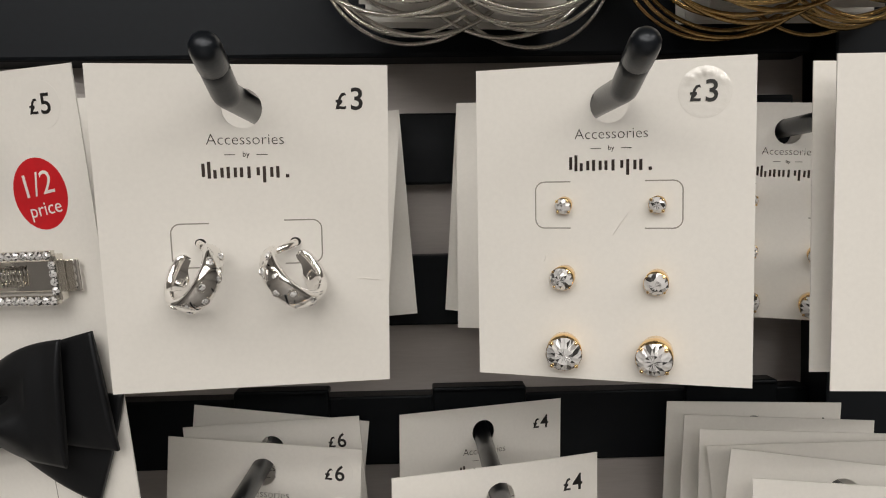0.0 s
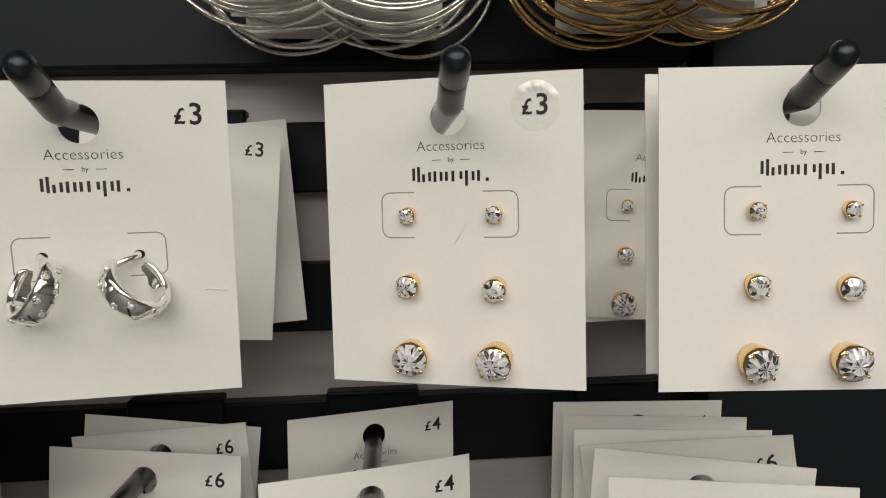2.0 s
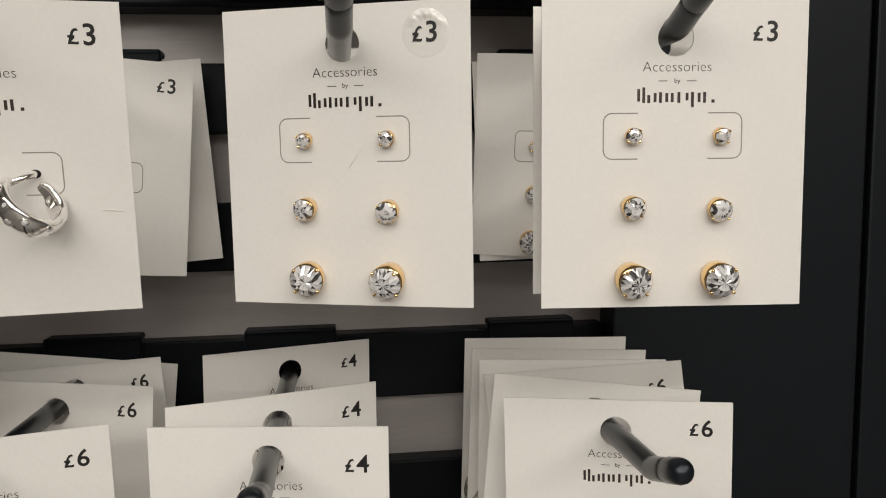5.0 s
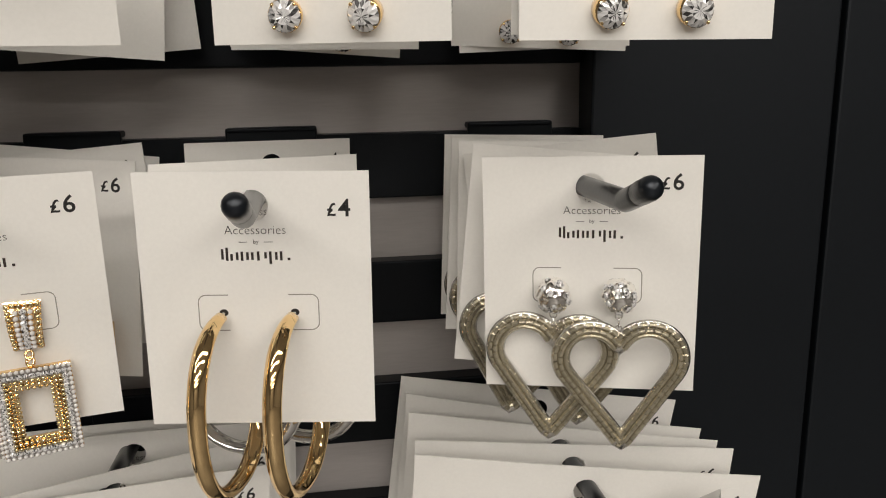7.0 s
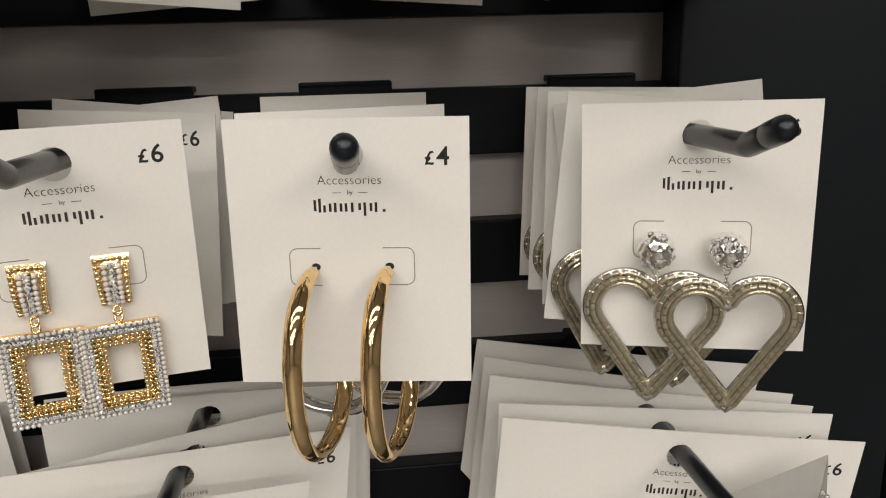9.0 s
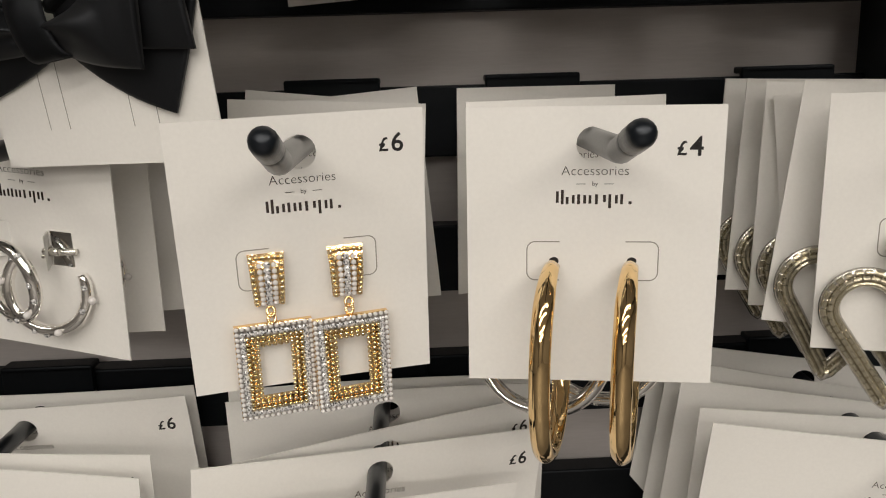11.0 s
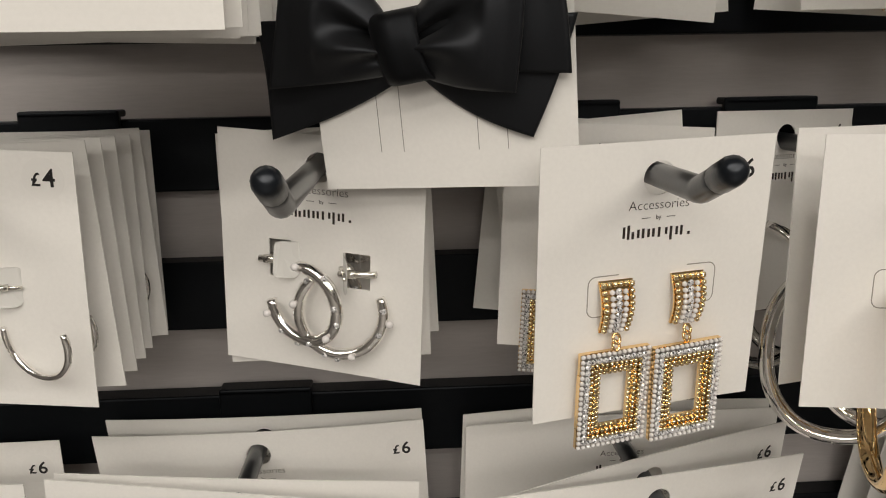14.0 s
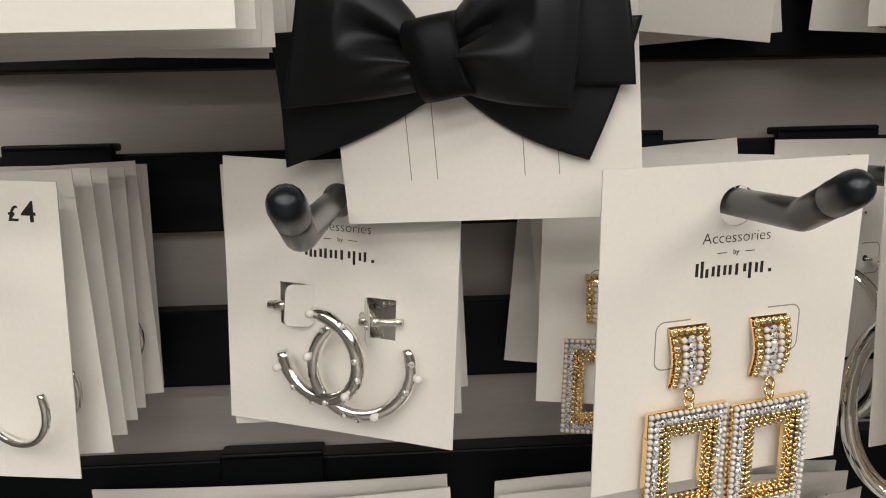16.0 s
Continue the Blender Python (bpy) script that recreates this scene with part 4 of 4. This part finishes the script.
# ---------------------------------------------------------------- big wire hoops above
def hoop_card(x, y, z, mat, label, seed, r=0.0355):
    rnd = random.Random(seed)
    t = thing("hoop_card", pose(x, y, z, 0, rnd.uniform(-3, 3), rnd.uniform(-6, 6)), label, "earring card", "large hoop cards")
    key = (0.067, 0.0930, (), 0.0, 0.0)
    if key not in CARDS:
        CARDS[key] = card_mesh(0.067, 0.0930)
    part("card", CARDS[key], None, t)
    for s in (-1, 1):
        cx = s * (0.0175 + rnd.uniform(-0.0025, 0.0025))
        top = -0.018 + rnd.uniform(-0.0015, 0.0015)
        rr = r * rnd.uniform(0.985, 1.015)
        pts = [(rr * math.cos(a), 0, -rr + rr * math.sin(a)) for a in (2 * math.pi * i / 64 for i in range(64))]
        part("hoop_earring", sweep(pts, 0.00085, seg=8, closed=True, up=Vector((0, 1, 0))), mat, t, smooth=True,
             m=pose(cx, -0.0025 - 0.0015 * (s + 1), top, rnd.uniform(-4, 4), rnd.uniform(-6, 6), s * 8 + rnd.uniform(-8, 8)))
    return t


for i in range(8):
    hoop_card(0.0165 + 0.0004 * i, 0.222 + 0.0106 * i, 1.4478, SILVER_DULL, "white card with very large thin silver hoops", 20 + i)
for i in range(12):
    hoop_card(0.1240 + 0.0006 * i, 0.215 + 0.0076 * i, 1.4492, GOLD_WIRE, "white card with very large thin gold hoops", 50 + i)
for hx in (0.018, 0.125):
    display_hook(hx, 1.4492)


# ---------------------------------------------------------------- hair clip card with slide and bow
def ribbon_loop(kx, kz, inner, outer, depth, lift, creases, low_bow, high_bow, fore, n=34, thick=0.0009):
    """A flattened ribbon loop from the knot (inner top, inner bottom) to its end (outer top, outer bottom).
    creases: (place across the ribbon, how far it runs, depth) of the folds that fan out from the knot; the rims stay flat and crisp."""
    it, ib, ot, ob_ = (Vector((kx + a, 0, kz + b)) for a, b in (*inner, *outer))
    bm = bmesh.new()
    layers = []
    for face in (0, 1):
        grid = []
        for i in range(n + 1):
            u = i / n
            row = []
            for j in range(n + 1):
                v = j / n
                belly = math.sin(math.pi * u ** 0.8)
                top = it.lerp(ot, u) + Vector((0, 0, high_bow * belly))
                low = ib.lerp(ob_, u) + Vector((0, 0, -low_bow * 0.6 * belly))
                p = top.lerp(low, v)
                swell = depth * (0.55 + 0.45 * math.sin(math.pi * min(1.0, u * 1.15))) * (1 - 0.35 * u) * (1 - abs(2 * v - 1) ** 2.6)
                y = lift - swell
                for place, reach, deep in creases:
                    at = place + (0.5 - place) * 0.55 * (1 - u)
                    width = 0.06 + 0.16 * u
                    y += deep * max(0.0, 1 - u / reach) ** 0.7 * math.exp(-((v - at) / width) ** 2)
                    y -= 0.35 * deep * max(0.0, 1 - u / reach) ** 0.5 * math.exp(-((v - at - 1.9 * width) / width) ** 2)
                y -= fore * u + 0.00025 * math.sin(5.0 * v + 6.0 * u + place * 9)
                row.append(bm.verts.new((p.x + 0.0008 * math.sin(math.pi * v) * u, y + face * (thick + 0.75 * swell), p.z)))
            grid.append(row)
        layers.append(grid)
    a, b = layers
    for i in range(n):
        for j in range(n):
            bm.faces.new((a[i][j], a[i + 1][j], a[i + 1][j + 1], a[i][j + 1]))
            bm.faces.new((b[i][j], b[i][j + 1], b[i + 1][j + 1], b[i + 1][j]))
    for i in range(n):
        for k in (0, n):
            bm.faces.new((a[i][k], a[i + 1][k], b[i + 1][k], b[i][k]))
            bm.faces.new((a[k][i], a[k][i + 1], b[k][i + 1], b[k][i]))
    return bm


def hair_clip_card():
    t = thing("hair_clip_card", pose(-0.1161, 0.2113, 1.3254, 7.5, -1.9, -18.4), "tall white card with a crystal hair slide and black bow", "hair clip card")
    w, h = 0.0719, 0.1276
    part("card", card_mesh(w, h), None, t)
    sticker = part("price_sticker", STICKER_ME, None, t, "clear round price sticker", m=pose(0.0252, -0.00005, 0.0006))
    part("price_text", PRICE["5"], None, sticker, m=pose(0, -0.00005, 0))
    red = part("offer_sticker", disc(0.0082, 0.0092), RED, t, "red half price sticker", m=pose(0.0207, -0.00008, -0.0212, 0, -8))
    part("offer_text", text_mesh("offer_text", "1/2", 0.0085, WHITE_INK), None, red, m=pose(-0.0004, -0.00005, 0.0022))
    part("offer_text", text_mesh("offer_text", "price", 0.0050, WHITE_INK), None, red, m=pose(0.0004, -0.00005, -0.0040))
    for x in (-0.0184, -0.0118, 0.0094, 0.0174):
        part("slit", box(x - 0.0001, x + 0.0001, -0.00006, 0.00002, -0.1074, -0.0830), CARD_EDGE, t)
    # crystal slide
    zc, hw, hh, xc = -0.0420, 0.0262, 0.0058, -0.0008
    clip = bmesh.new()
    add_box(clip, xc - hw, xc + hw + 0.0050, -0.0022, -0.0012, zc - 0.0042, zc + 0.0042, 0.0004)
    slide = part("hair_slide", clip, SILVER, t, "silver snap slide with a crystal rectangle")
    spring = bmesh.new()
    for i in range(6):
        add_sweep(spring, [(xc + 0.008 + 0.0012 * i, -0.0030, zc - 0.0026), (xc + 0.008 + 0.0012 * i, -0.0037, zc), (xc + 0.008 + 0.0012 * i, -0.0030, zc + 0.0026)], 0.00045, seg=6)
    part("spring", spring, SILVER_DULL, slide, smooth=True)
    bars, stones = bmesh.new(), []
    for s in (-1, 1):
        add_box(bars, xc - hw, xc + hw, -0.0052, -0.0036, zc + s * hh - 0.0011, zc + s * hh + 0.0011, 0.0003)
        add_box(bars, xc + s * hw - 0.0011, xc + s * hw + 0.0011, -0.0051, -0.0022, zc - hh, zc + hh, 0.0003)
        stones += [(xc - hw + 2 * hw * (i + 0.5) / 22, -0.0054, zc + s * hh) for i in range(22)]
        stones += [(xc + s * hw, -0.0054, zc - hh + 2 * hh * (i + 1.2) / 5.4) for i in range(4)]
    part("crystal_frame", bars, SILVER_DULL, slide, "silver rectangle set with clear crystals")
    bead_row("crystal", stones, 0.0012, CRYSTAL, slide, True, gem=True)
    # bow: back loops, a middle loop, front loops and a knot
    kx, kz = -0.0075, -0.0787
    knot = bmesh.new()
    rows = []
    for i in range(17):
        v = i / 16
        a = math.pi * (v - 0.5)
        row = []
        for j in range(13):
            u = j / 12 - 0.5
            half = 0.0124 + 0.0018 * (0.5 - v) + 0.0012 * math.sin(a) ** 4
            row.append(knot.verts.new((kx + 0.0002 + u * half + 0.0050 * (v - 0.5), -0.0058 - 0.0076 * math.cos(a) ** 0.55 - 0.0004 * math.cos(u * 9 + 1.5 * v) + 0.0026 * (2 * u) ** 4,
                                       kz - 0.0002 - 0.0092 * math.sin(a) + 0.0016 * u)))
        rows.append(row)
    for a, b in zip(rows, rows[1:]):
        for j in range(12):
            knot.faces.new((a[j], a[j + 1], b[j + 1], b[j]))
    bmesh.ops.solidify(knot, geom=list(knot.faces), thickness=0.0008)
    bow = part("bow", knot, SATIN, t, "black satin ribbon bow", smooth=True)
    for inner, outer, depth, lift, creases, low_bow, high_bow, fore in (
            (((-0.004, 0.0050), (-0.002, -0.0085)), ((-0.0420, 0.0087), (-0.0425, -0.0238)), 0.0024, -0.0014, ((0.30, 0.6, 0.0008),), 0.0026, 0.001, 0.0004),
            (((0.004, 0.0040), (0.003, -0.0085)), ((0.0444, 0.0049), (0.0320, -0.0255)), 0.0024, -0.0014, ((0.45, 0.6, 0.0008),), 0.0044, 0.001, 0.0004),
            (((0.004, 0.0070), (0.004, -0.0060)), ((0.0400, 0.0225), (0.0427, -0.0093)), 0.0036, -0.0034, ((0.55, 0.5, 0.0010),), 0.0005, 0.003, 0.001),
            (((-0.004, 0.0080), (-0.004, -0.0072)), ((-0.0285, 0.0245), (-0.0380, -0.0088)), 0.0066, -0.0056, ((0.44, 0.62, 0.0085), (0.97, 0.9, 0.0012)), 0.0008, 0.0046, 0.0026),
            (((0.004, 0.0085), (0.004, -0.0078)), ((0.0335, 0.0215), (0.0290, -0.0130)), 0.0066, -0.0056, ((0.34, 0.66, 0.0085), (0.02, 0.5, 0.0008)), 0.0020, 0.0036, 0.0026)):
        part("ribbon_loop", ribbon_loop(kx, kz, inner, outer, depth, lift, creases, low_bow, high_bow, fore), SATIN, bow, smooth=True)
    return t


hair_clip_card()
spare = thing("hair_clip_card", pose(-0.1222, 0.2420, 1.3243, 0.5, 1.5, -8.0), "tall white hair clip card hanging behind another", "hair clip card")
part("card", card_mesh(0.0712, 0.1290 * 0.62), None, spare)
